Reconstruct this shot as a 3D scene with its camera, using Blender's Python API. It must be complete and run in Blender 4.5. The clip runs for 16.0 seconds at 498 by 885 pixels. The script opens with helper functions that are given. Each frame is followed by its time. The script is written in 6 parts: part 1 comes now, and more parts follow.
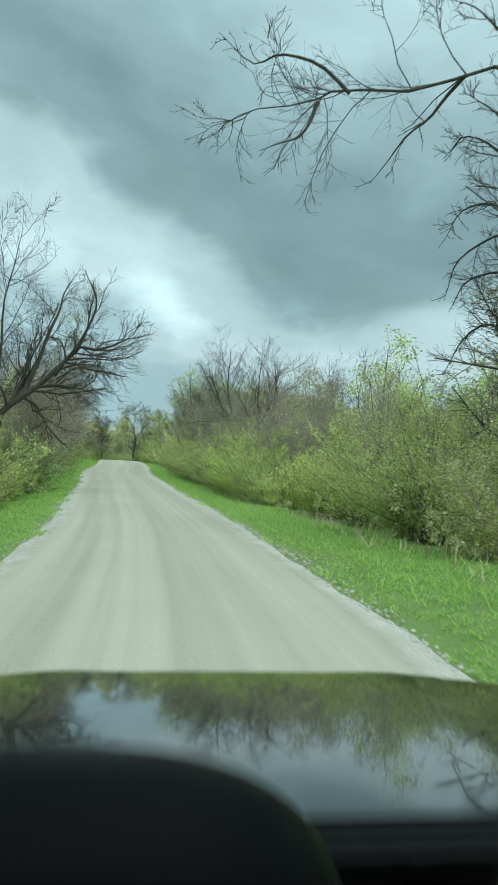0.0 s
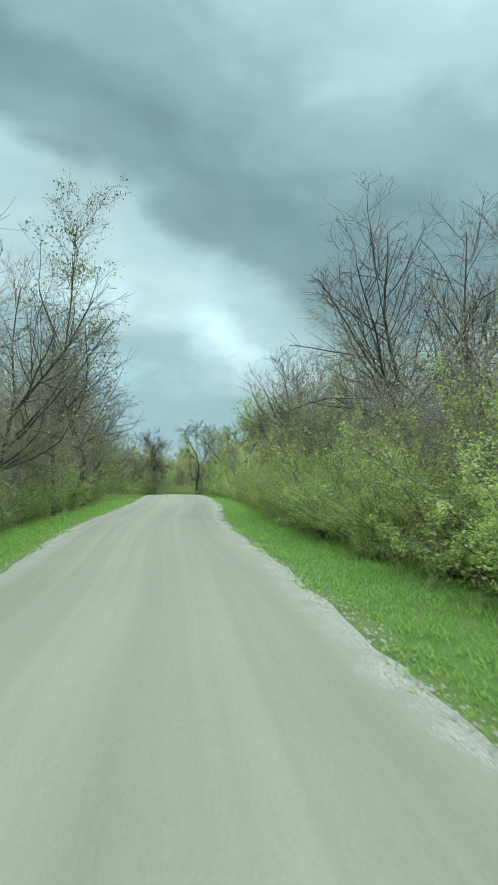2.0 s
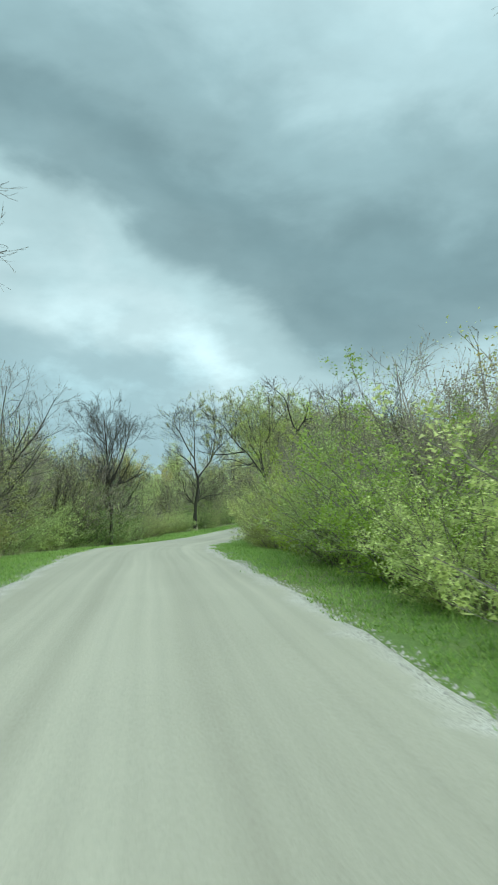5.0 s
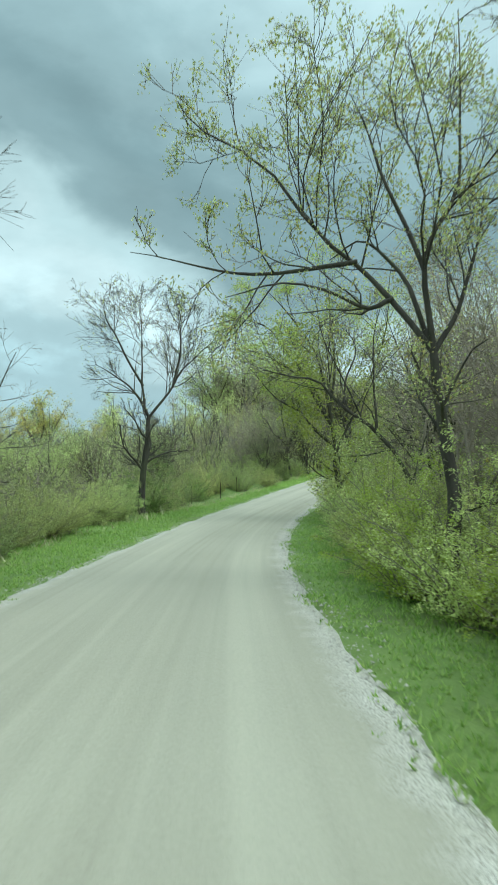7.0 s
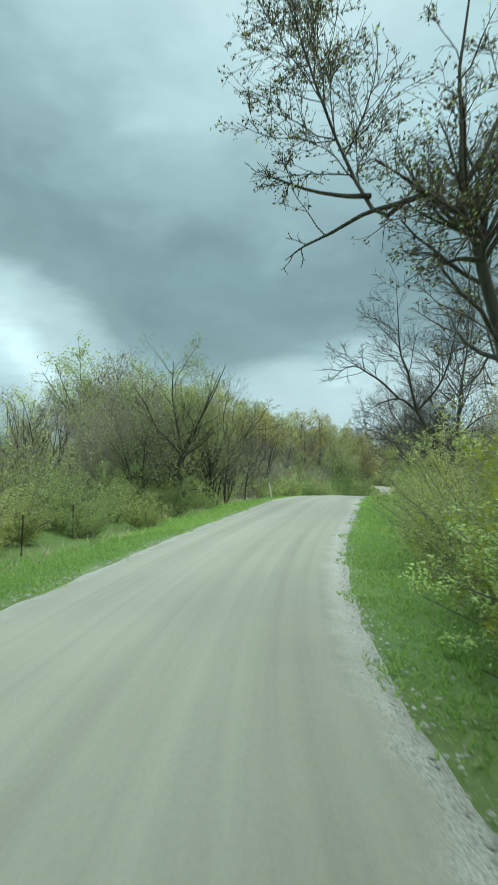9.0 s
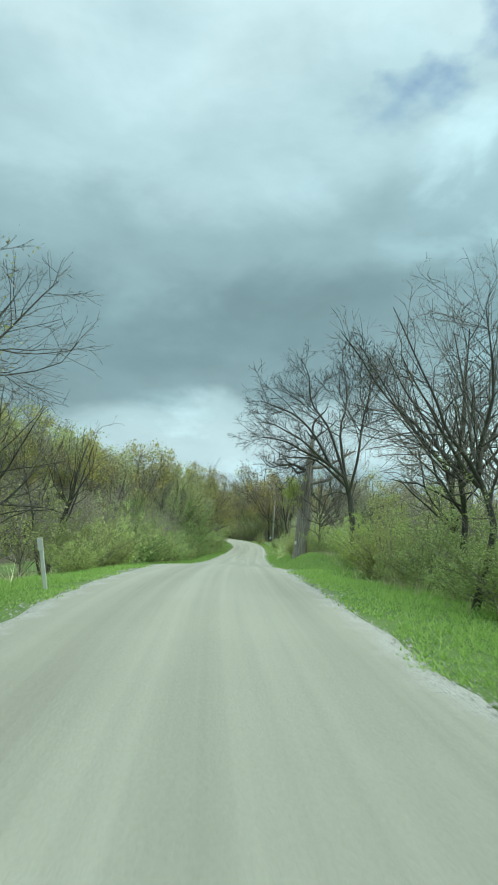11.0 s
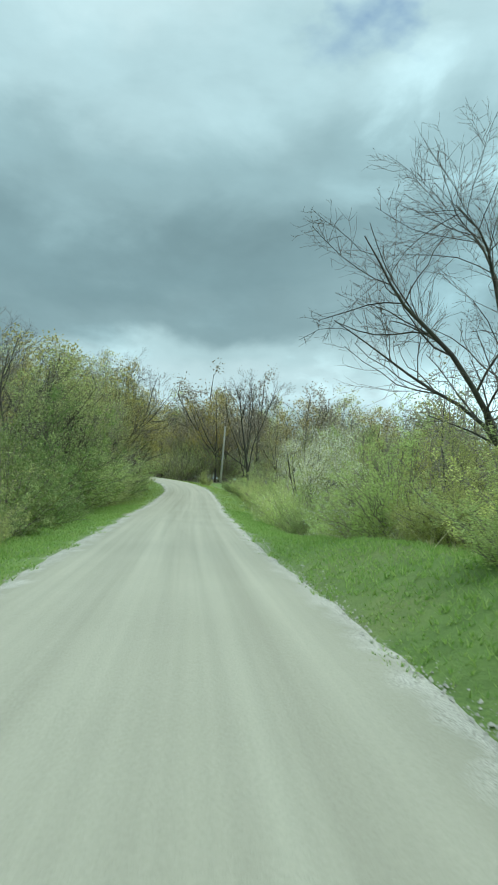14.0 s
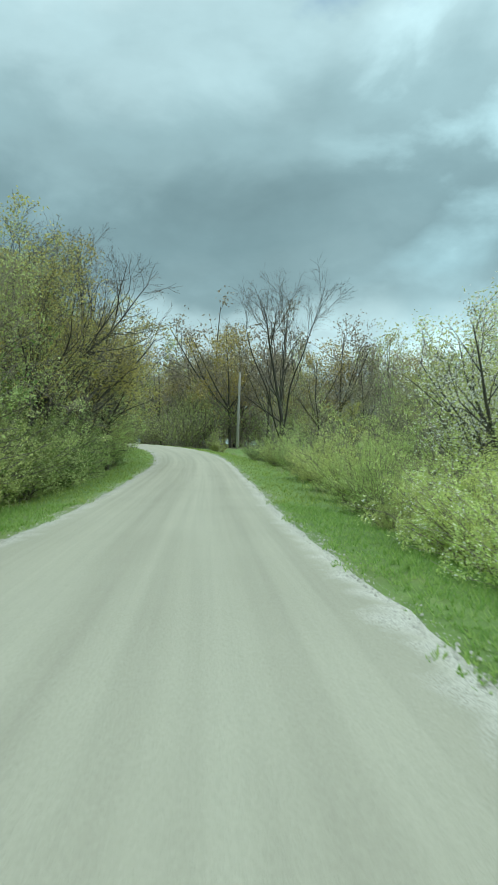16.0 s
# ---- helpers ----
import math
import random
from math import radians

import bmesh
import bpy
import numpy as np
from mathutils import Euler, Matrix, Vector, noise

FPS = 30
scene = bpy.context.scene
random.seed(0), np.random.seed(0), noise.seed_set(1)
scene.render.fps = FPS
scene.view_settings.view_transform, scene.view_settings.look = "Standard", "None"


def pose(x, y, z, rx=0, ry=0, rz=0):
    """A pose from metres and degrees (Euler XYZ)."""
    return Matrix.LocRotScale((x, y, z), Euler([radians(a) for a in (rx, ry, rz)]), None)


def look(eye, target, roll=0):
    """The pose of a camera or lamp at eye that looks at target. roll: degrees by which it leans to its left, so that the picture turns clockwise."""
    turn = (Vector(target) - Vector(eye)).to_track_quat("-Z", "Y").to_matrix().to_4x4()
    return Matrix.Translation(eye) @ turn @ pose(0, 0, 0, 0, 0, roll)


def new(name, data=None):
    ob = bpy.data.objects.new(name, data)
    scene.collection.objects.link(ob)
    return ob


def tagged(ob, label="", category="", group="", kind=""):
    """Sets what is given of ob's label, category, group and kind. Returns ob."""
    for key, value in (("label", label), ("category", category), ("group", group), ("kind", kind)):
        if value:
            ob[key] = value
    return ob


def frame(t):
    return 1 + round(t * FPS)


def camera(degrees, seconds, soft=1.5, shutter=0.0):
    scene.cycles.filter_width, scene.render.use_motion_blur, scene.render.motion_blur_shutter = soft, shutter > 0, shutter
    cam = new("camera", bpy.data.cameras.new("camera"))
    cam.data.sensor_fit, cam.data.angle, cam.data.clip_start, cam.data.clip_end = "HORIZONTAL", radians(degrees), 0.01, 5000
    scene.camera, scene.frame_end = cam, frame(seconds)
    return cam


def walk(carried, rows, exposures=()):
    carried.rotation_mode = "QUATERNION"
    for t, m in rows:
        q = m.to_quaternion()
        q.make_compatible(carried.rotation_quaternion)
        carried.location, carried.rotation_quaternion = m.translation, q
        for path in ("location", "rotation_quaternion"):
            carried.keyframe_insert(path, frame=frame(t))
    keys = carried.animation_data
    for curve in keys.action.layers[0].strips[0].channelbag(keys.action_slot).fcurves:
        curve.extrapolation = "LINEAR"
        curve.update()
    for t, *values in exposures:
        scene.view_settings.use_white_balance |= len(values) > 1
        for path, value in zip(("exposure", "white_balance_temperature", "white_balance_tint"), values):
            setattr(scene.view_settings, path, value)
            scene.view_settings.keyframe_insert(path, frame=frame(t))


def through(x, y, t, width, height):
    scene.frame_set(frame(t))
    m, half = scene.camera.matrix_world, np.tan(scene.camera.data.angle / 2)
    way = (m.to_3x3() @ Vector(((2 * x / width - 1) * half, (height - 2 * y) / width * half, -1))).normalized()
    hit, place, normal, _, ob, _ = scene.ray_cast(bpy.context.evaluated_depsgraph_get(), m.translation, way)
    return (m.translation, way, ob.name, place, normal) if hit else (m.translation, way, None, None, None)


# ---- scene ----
# ======== camera and its drive ========
cam = camera(40.3, 16.0, soft=1.3, shutter=0.1)
PATH = [
    (0, (-0.000, 0.000, 1.450), (-0.001, 2.000, 1.465), 2.79),
    (0.5, (-0.872, 6.710, 1.251), (-0.952, 8.708, 1.289), 2.44),
    (1, (-1.859, 13.498, 1.084), (-1.990, 15.492, 1.146), 1.71),
    (1.5, (-3.006, 20.399, 0.927), (-3.169, 22.390, 1.008), 1.03),
    (2, (-4.162, 27.407, 0.769), (-4.354, 29.396, 0.864), -0.11),
    (2.5, (-5.520, 34.577, 0.646), (-5.728, 36.563, 0.752), -0.72),
    (3, (-7.009, 41.945, 0.602), (-7.225, 43.930, 0.722), -1.95),
    (3.5, (-8.310, 49.317, 0.601), (-8.527, 51.301, 0.737), -2.74),
    (4, (-9.504, 56.662, 0.590), (-9.720, 58.645, 0.748), -2.67),
    (4.2, (-10.020, 59.614, 0.615), (-10.233, 61.596, 0.779), -2.20),
    (6.3, (-17.089, 89.204, 0.425), (-17.123, 91.201, 0.517), -0.39),
    (6.5, (-17.297, 91.959, 0.297), (-17.316, 93.958, 0.377), -0.39),
    (7, (-17.700, 98.822, -0.049), (-17.671, 100.821, 0.010), -0.32),
    (7.5, (-17.861, 105.628, -0.407), (-17.779, 107.626, -0.345), -0.12),
    (8, (-17.724, 112.469, -0.729), (-17.565, 114.461, -0.644), 0.14),
    (8.5, (-17.304, 119.381, -0.918), (-17.044, 121.360, -0.791), 0.19),
    (9, (-16.525, 126.308, -0.975), (-16.143, 128.263, -0.798), 0.79),
    (9.5, (-15.279, 133.082, -0.917), (-14.772, 135.002, -0.685), 1.21),
    (10, (-13.631, 139.698, -0.746), (-13.001, 141.574, -0.457), 1.72),
    (10.2, (-12.889, 142.285, -0.648), (-12.211, 144.142, -0.343), 1.83),
    (12.3, (-2.531, 169.294, 1.020), (-1.571, 171.019, 1.334), 2.82),
    (12.5, (-1.405, 171.654, 1.046), (-0.433, 173.375, 1.344), 2.90),
    (13, (1.402, 177.529, 1.044), (2.396, 179.245, 1.301), 2.99),
    (13.5, (4.121, 183.158, 0.976), (5.128, 184.873, 1.188), 3.12),
    (14, (6.797, 188.660, 0.945), (7.805, 190.379, 1.113), 3.01),
    (14.5, (9.568, 194.303, 0.979), (10.574, 196.027, 1.103), 2.07),
    (15, (12.444, 200.161, 1.057), (13.446, 201.889, 1.143), 1.03),
    (15.5, (15.332, 206.133, 1.150), (16.333, 207.863, 1.219), 0.74),
    (16, (18.338, 212.093, 1.258), (19.332, 213.827, 1.327), 0.29),
]

walk(cam, [(t, look(eye, target, roll)) for t, eye, target, roll in PATH], exposures=[(0.0, 0.0, 5950, -4), (6.0, 0.0, 5950, -4), (7.0, 0.12, 5950, -4), (8.0, 0.22, 5950, -4), (8.5, 0.3, 5950, -4), (9.0, 0.0, 5950, -4), (16.0, 0.0, 5950, -4)])

# ======== sky and light ========
SUN_ELEVATION, SUN_AZIMUTH = radians(48), radians(120)


def make_world():
    world = bpy.data.worlds.new("overcast_sky")
    scene.world = world
    world.use_nodes = True
    nt = world.node_tree
    nt.nodes.clear()
    n, link = nt.nodes.new, nt.links.new

    def math_node(op, a, b=None, clamp=False):
        node = n("ShaderNodeMath")
        node.operation, node.use_clamp = op, clamp
        for socket, value in zip(node.inputs, (a, b)):
            if value is None:
                continue
            if isinstance(value, (int, float)):
                socket.default_value = value
            else:
                link(value, socket)
        return node.outputs[0]

    coord = n("ShaderNodeTexCoord")
    split = n("ShaderNodeSeparateXYZ")
    link(coord.outputs["Generated"], split.inputs[0])
    up = math_node("MAXIMUM", split.outputs[2], 0.0)
    flat = math_node("ADD", up, 0.16)
    comb = n("ShaderNodeCombineXYZ")
    link(math_node("DIVIDE", split.outputs[0], flat), comb.inputs[0])
    link(math_node("DIVIDE", split.outputs[1], flat), comb.inputs[1])
    billow = n("ShaderNodeMapping")
    billow.inputs["Scale"].default_value = (1.0, 1.0, 1.9)
    link(coord.outputs["Generated"], billow.inputs["Vector"])
    big = n("ShaderNodeTexNoise")
    big.inputs["Scale"].default_value, big.inputs["Detail"].default_value = 0.55, 3.0
    big.inputs["Roughness"].default_value = 0.45
    link(comb.outputs[0], big.inputs["Vector"])
    fine = n("ShaderNodeTexNoise")
    fine.inputs["Scale"].default_value, fine.inputs["Detail"].default_value = 4.6, 6.0
    fine.inputs["Roughness"].default_value = 0.5
    fine.inputs["Distortion"].default_value = 0.3
    link(billow.outputs[0], fine.inputs["Vector"])
    # height in the sky, made uneven by the cloud masses
    lift = math_node("MULTIPLY", math_node("SUBTRACT", big.outputs[0], 0.5), 0.42)
    lift2 = math_node("MULTIPLY", math_node("SUBTRACT", fine.outputs[0], 0.5), 0.26)
    # the dark cloud bank hangs lower to the east than to the west
    bank = math_node("MULTIPLY", math_node("MINIMUM", math_node("MAXIMUM", math_node("SUBTRACT", 0.05, split.outputs[0]), 0.0), 0.5), -0.38)
    bank = math_node("ADD", bank, 0.05)
    height = math_node("ADD", math_node("ADD", math_node("ADD", split.outputs[2], lift), lift2), bank)
    ramp = n("ShaderNodeValToRGB")
    els = ramp.color_ramp.elements
    stops = [(0.0, (0.44, 0.575, 0.62)), (0.09, (0.46, 0.59, 0.63)), (0.175, (0.66, 0.78, 0.81)), (0.24, (0.55, 0.68, 0.71)), (0.32, (0.30, 0.40, 0.43)),
             (0.40, (0.255, 0.35, 0.38)), (0.49, (0.37, 0.49, 0.525)), (0.60, (0.56, 0.70, 0.74)), (0.72, (0.72, 0.84, 0.87)), (0.86, (1.7, 1.8, 1.8)), (1.0, (2.3, 2.4, 2.4))]
    els[0].position, els[0].color = stops[0][0], (*stops[0][1], 1)
    els[1].position, els[1].color = stops[-1][0], (*stops[-1][1], 1)
    for at, colour in stops[1:-1]:
        e = els.new(at)
        e.color = (*colour, 1)
    ramp.color_ramp.interpolation = "EASE"
    link(height, ramp.inputs[0])
    sky = n("ShaderNodeTexSky")
    sky.sky_type = "NISHITA"
    sky.sun_disc = False
    sky.sun_elevation, sky.sun_rotation = SUN_ELEVATION, SUN_AZIMUTH
    clear = n("ShaderNodeBackground")
    link(sky.outputs[0], clear.inputs[0])
    clear.inputs[1].default_value = 0.15
    cloud = n("ShaderNodeBackground")
    link(ramp.outputs[0], cloud.inputs[0])
    puff = n("ShaderNodeTexNoise")
    puff.inputs["Scale"].default_value, puff.inputs["Detail"].default_value, puff.inputs["Roughness"].default_value = 5.5, 6.0, 0.55
    link(billow.outputs[0], puff.inputs["Vector"])
    # bright heads of cloud low down
    low = math_node("SUBTRACT", 1.0, math_node("MULTIPLY", math_node("ABSOLUTE", math_node("SUBTRACT", split.outputs[2], 0.17)), 8.0), True)
    heads = math_node("MULTIPLY", math_node("MULTIPLY", math_node("SUBTRACT", puff.outputs[0], 0.53), 4.5, True), low)
    body = math_node("ADD", math_node("MULTIPLY", puff.outputs[0], 0.5), 0.73)
    # sunlit white cloud to the east
    east = n("ShaderNodeVectorMath")
    east.operation = "DOT_PRODUCT"
    east.inputs[1].default_value = (0.749, 0.55, 0.37)
    link(coord.outputs["Generated"], east.inputs[0])
    lit = math_node("MULTIPLY", math_node("SUBTRACT", east.outputs["Value"], 0.953), 26.0, True)
    white = math_node("ADD", math_node("MULTIPLY", math_node("SUBTRACT", fine.outputs[0], 0.46), 5.0, True), 0.25)
    body = math_node("ADD", body, math_node("MULTIPLY", math_node("MULTIPLY", lit, white), 0.75))
    link(math_node("ADD", body, math_node("MULTIPLY", heads, 0.45)), cloud.inputs[1])
    # the few gaps of blue stand high in the sky
    gap = n("ShaderNodeTexNoise")
    gap.inputs["Scale"].default_value, gap.inputs["Detail"].default_value = 5.0, 5.0
    link(comb.outputs[0], gap.inputs["Vector"])
    toward = n("ShaderNodeVectorMath")
    toward.operation = "DOT_PRODUCT"
    toward.inputs[1].default_value = (0.49, 0.56, 0.668)
    link(coord.outputs["Generated"], toward.inputs[0])
    near = math_node("MULTIPLY", math_node("SUBTRACT", toward.outputs["Value"], 0.992), 60.0)
    hole = math_node("ADD", near, math_node("MULTIPLY", math_node("SUBTRACT", gap.outputs[0], 0.56), 7.0))
    hole = math_node("MULTIPLY", hole, math_node("MULTIPLY", math_node("SUBTRACT", toward.outputs["Value"], 0.981), 60.0, True), True)
    mix = n("ShaderNodeMixShader")
    link(math_node("MULTIPLY", hole, 0.75), mix.inputs[0])
    link(cloud.outputs[0], mix.inputs[1])
    link(clear.outputs[0], mix.inputs[2])
    out = n("ShaderNodeOutputWorld")
    link(mix.outputs[0], out.inputs[0])


make_world()
sun = new("sun", bpy.data.lights.new("sun", "SUN"))
sun.data.energy, sun.data.angle, sun.data.color = 0.8, radians(32), (1.0, 0.96, 0.88)
sun.matrix_world = look((math.sin(SUN_AZIMUTH) * 50, math.cos(SUN_AZIMUTH) * 50, 50 * math.tan(SUN_ELEVATION)), (0, 0, 0))
scene.view_settings.exposure = 0.0


# ======== materials ========
def material(name, build):
    m = bpy.data.materials.new(name)
    m.use_nodes = True
    nt = m.node_tree
    bsdf = nt.nodes["Principled BSDF"]
    build(nt, bsdf)
    return m


def ramp_of(nt, source, stops):
    r = nt.nodes.new("ShaderNodeValToRGB")
    e = r.color_ramp.elements
    e[0].position, e[0].color = stops[0][0], (*stops[0][1], 1)
    e[1].position, e[1].color = stops[-1][0], (*stops[-1][1], 1)
    for at, c in stops[1:-1]:
        k = e.new(at)
        k.color = (*c, 1)
    nt.links.new(source, r.inputs[0])
    return r.outputs[0]


def noise_of(nt, vector, scale, detail=4.0, rough=0.55):
    t = nt.nodes.new("ShaderNodeTexNoise")
    t.inputs["Scale"].default_value, t.inputs["Detail"].default_value, t.inputs["Roughness"].default_value = scale, detail, rough
    if vector is not None:
        nt.links.new(vector, t.inputs["Vector"])
    return t.outputs[0]


def mix_of(nt, factor, a, b, blend="MIX"):
    m = nt.nodes.new("ShaderNodeMix")
    m.data_type, m.blend_type = "RGBA", blend
    for socket, value in ((m.inputs[0], factor), (m.inputs[6], a), (m.inputs[7], b)):
        if isinstance(value, (int, float)):
            socket.default_value = value
        elif isinstance(value, tuple):
            socket.default_value = (*value, 1)
        else:
            nt.links.new(value, socket)
    return m.outputs[2]


def bump_of(nt, bsdf, height, strength, distance):
    b = nt.nodes.new("ShaderNodeBump")
    b.inputs["Strength"].default_value, b.inputs["Distance"].default_value = strength, distance
    nt.links.new(height, b.inputs["Height"])
    nt.links.new(b.outputs[0], bsdf.inputs["Normal"])


def scaled(nt, vector, scale):
    m = nt.nodes.new("ShaderNodeMapping")
    m.inputs["Scale"].default_value = scale
    nt.links.new(vector, m.inputs["Vector"])
    return m.outputs[0]


def position(nt):
    return nt.nodes.new("ShaderNodeNewGeometry").outputs["Position"]


def edge_share(nt, value, low, high, most):
    r = nt.nodes.new("ShaderNodeMapRange")
    for k, v in zip((1, 2, 3, 4), (low, high, 0.0, most)):
        r.inputs[k].default_value = v
    nt.links.new(value, r.inputs[0])
    return r.outputs[0]


def gravel_road(nt, bsdf):
    uv = nt.nodes.new("ShaderNodeUVMap").outputs[0]
    pos = position(nt)
    lanes = noise_of(nt, scaled(nt, uv, (0.02, 1.15, 1)), 1.0, 3.0)
    lanes_fine = noise_of(nt, scaled(nt, uv, (0.05, 4.5, 1)), 1.0, 3.0)
    patch = noise_of(nt, pos, 0.35, 5.0)
    stone = noise_of(nt, pos, 38.0, 3.0, 0.7)
    base = ramp_of(nt, lanes, [(0.36, (0.315, 0.305, 0.235)), (0.5, (0.40, 0.39, 0.305)), (0.62, (0.495, 0.485, 0.385))])
    base = mix_of(nt, 0.3, base, ramp_of(nt, lanes_fine, [(0.37, (0.30, 0.29, 0.225)), (0.63, (0.51, 0.50, 0.395))]))
    base = mix_of(nt, 0.25, base, ramp_of(nt, patch, [(0.3, (0.33, 0.32, 0.245)), (0.7, (0.47, 0.46, 0.36))]))
    base = mix_of(nt, 0.16, base, ramp_of(nt, stone, [(0.3, (0.20, 0.195, 0.165)), (0.5, (0.39, 0.38, 0.32)), (0.72, (0.58, 0.57, 0.49))]))
    # loose pale stone lies along the edges, out of the wheel tracks
    part_uv = nt.nodes.new("ShaderNodeSeparateXYZ")
    nt.links.new(uv, part_uv.inputs[0])
    away = nt.nodes.new("ShaderNodeMath")
    away.operation = "ABSOLUTE"
    nt.links.new(part_uv.outputs[1], away.inputs[0])
    ragged = nt.nodes.new("ShaderNodeMath")
    ragged.operation = "MULTIPLY_ADD"
    nt.links.new(noise_of(nt, pos, 1.6, 4.0), ragged.inputs[0])
    ragged.inputs[1].default_value = 0.9
    nt.links.new(away.outputs[0], ragged.inputs[2])
    cells = nt.nodes.new("ShaderNodeTexVoronoi")
    cells.inputs["Scale"].default_value = 55.0
    nt.links.new(pos, cells.inputs["Vector"])
    loose = ramp_of(nt, cells.outputs["Distance"], [(0.0, (0.80, 0.79, 0.74)), (0.45, (0.58, 0.57, 0.51)), (0.8, (0.26, 0.25, 0.21))])
    base = mix_of(nt, edge_share(nt, ragged.outputs[0], 2.36, 2.66, 0.9), base, loose)
    nt.links.new(base, bsdf.inputs["Base Color"])
    bsdf.inputs["Roughness"].default_value = 0.92
    bump_of(nt, bsdf, stone, 0.5, 0.02)


def grass_ground(nt, bsdf):
    pos = position(nt)
    big, mid, fine = noise_of(nt, pos, 0.12, 4.0), noise_of(nt, pos, 1.3, 4.0), noise_of(nt, pos, 24.0, 4.0, 0.7)
    base = ramp_of(nt, mid, [(0.3, (0.11, 0.18, 0.045)), (0.55, (0.17, 0.265, 0.065)), (0.75, (0.25, 0.31, 0.11))])
    base = mix_of(nt, 0.4, base, ramp_of(nt, fine, [(0.3, (0.085, 0.15, 0.035)), (0.7, (0.27, 0.39, 0.09))]))
    base = mix_of(nt, ramp_of(nt, big, [(0.52, (0, 0, 0)), (0.72, (0.45, 0.45, 0.45))]), base, (0.30, 0.26, 0.14))
    nt.links.new(base, bsdf.inputs["Base Color"])
    bsdf.inputs["Roughness"].default_value = 0.9
    bump_of(nt, bsdf, fine, 0.7, 0.05)


def wood_floor(nt, bsdf):
    pos = position(nt)
    mid, fine = noise_of(nt, pos, 0.5, 4.0), noise_of(nt, pos, 14.0, 5.0, 0.7)
    base = ramp_of(nt, mid, [(0.35, (0.13, 0.105, 0.07)), (0.55, (0.17, 0.17, 0.08)), (0.7, (0.12, 0.19, 0.06))])
    base = mix_of(nt, 0.45, base, ramp_of(nt, fine, [(0.3, (0.07, 0.055, 0.04)), (0.7, (0.26, 0.22, 0.15))]))
    nt.links.new(base, bsdf.inputs["Base Color"])
    bsdf.inputs["Roughness"].default_value = 0.95
    bump_of(nt, bsdf, fine, 0.8, 0.08)


def bark(dark, light, moss=0.0, fine=9.0, relief=0.02):
    def build(nt, bsdf):
        pos = position(nt)
        streak = noise_of(nt, scaled(nt, pos, (fine, fine, 1.6)), 1.0, 5.0, 0.65)
        patch = noise_of(nt, pos, 1.1, 4.0)
        base = ramp_of(nt, streak, [(0.3, dark), (0.7, light)])
        if moss:
            base = mix_of(nt, ramp_of(nt, patch, [(0.45, (0, 0, 0)), (0.65, (moss, moss, moss))]), base, (0.10, 0.12, 0.05))
        tint = nt.nodes.new("ShaderNodeObjectInfo").outputs["Random"]
        base = mix_of(nt, ramp_of(nt, tint, [(0.0, (0, 0, 0)), (1.0, (0.35, 0.35, 0.35))]), base, dark)
        nt.links.new(base, bsdf.inputs["Base Color"])
        bsdf.inputs["Roughness"].default_value = 0.9
        bump_of(nt, bsdf, streak, 0.6, relief)
    return build


def leaf(dark, light, through=0.4):
    """Thin leaves: they vary from leaf to leaf and let some light through."""
    def build(nt, bsdf):
        island = nt.nodes.new("ShaderNodeNewGeometry").outputs["Random Per Island"]
        whole = nt.nodes.new("ShaderNodeObjectInfo").outputs["Random"]
        base = ramp_of(nt, island, [(0.0, dark), (1.0, light)])
        hue = nt.nodes.new("ShaderNodeHueSaturation")
        nt.links.new(base, hue.inputs["Color"])
        spread = nt.nodes.new("ShaderNodeMapRange")
        spread.inputs[3].default_value, spread.inputs[4].default_value = 0.485, 0.525
        nt.links.new(whole, spread.inputs[0])
        nt.links.new(spread.outputs[0], hue.inputs["Hue"])
        depth = nt.nodes.new("ShaderNodeMath")
        depth.operation = "FRACT"
        more = nt.nodes.new("ShaderNodeMath")
        more.operation = "MULTIPLY"
        nt.links.new(whole, more.inputs[0])
        more.inputs[1].default_value = 7.3
        nt.links.new(more.outputs[0], depth.inputs[0])
        nt.links.new(edge_share(nt, depth.outputs[0], -1.5, 1.0, 1.42), hue.inputs["Value"])
        nt.links.new(hue.outputs[0], bsdf.inputs["Base Color"])
        bsdf.inputs["Roughness"].default_value = 0.55
        clear = nt.nodes.new("ShaderNodeBsdfTranslucent")
        nt.links.new(hue.outputs[0], clear.inputs[0])
        mix = nt.nodes.new("ShaderNodeMixShader")
        mix.inputs[0].default_value = through
        nt.links.new(bsdf.outputs[0], mix.inputs[1])
        nt.links.new(clear.outputs[0], mix.inputs[2])
        nt.links.new(mix.outputs[0], nt.nodes["Material Output"].inputs[0])
    return build


def plain(colour, rough, metal=0.0, vary=0.15, scale=6.0):
    def build(nt, bsdf):
        n = noise_of(nt, position(nt), scale, 5.0)
        lo, hi = tuple(c * (1 - vary) for c in colour), tuple(min(1, c * (1 + vary)) for c in colour)
        nt.links.new(ramp_of(nt, n, [(0.3, lo), (0.7, hi)]), bsdf.inputs["Base Color"])
        bsdf.inputs["Roughness"].default_value, bsdf.inputs["Metallic"].default_value = rough, metal
    return build


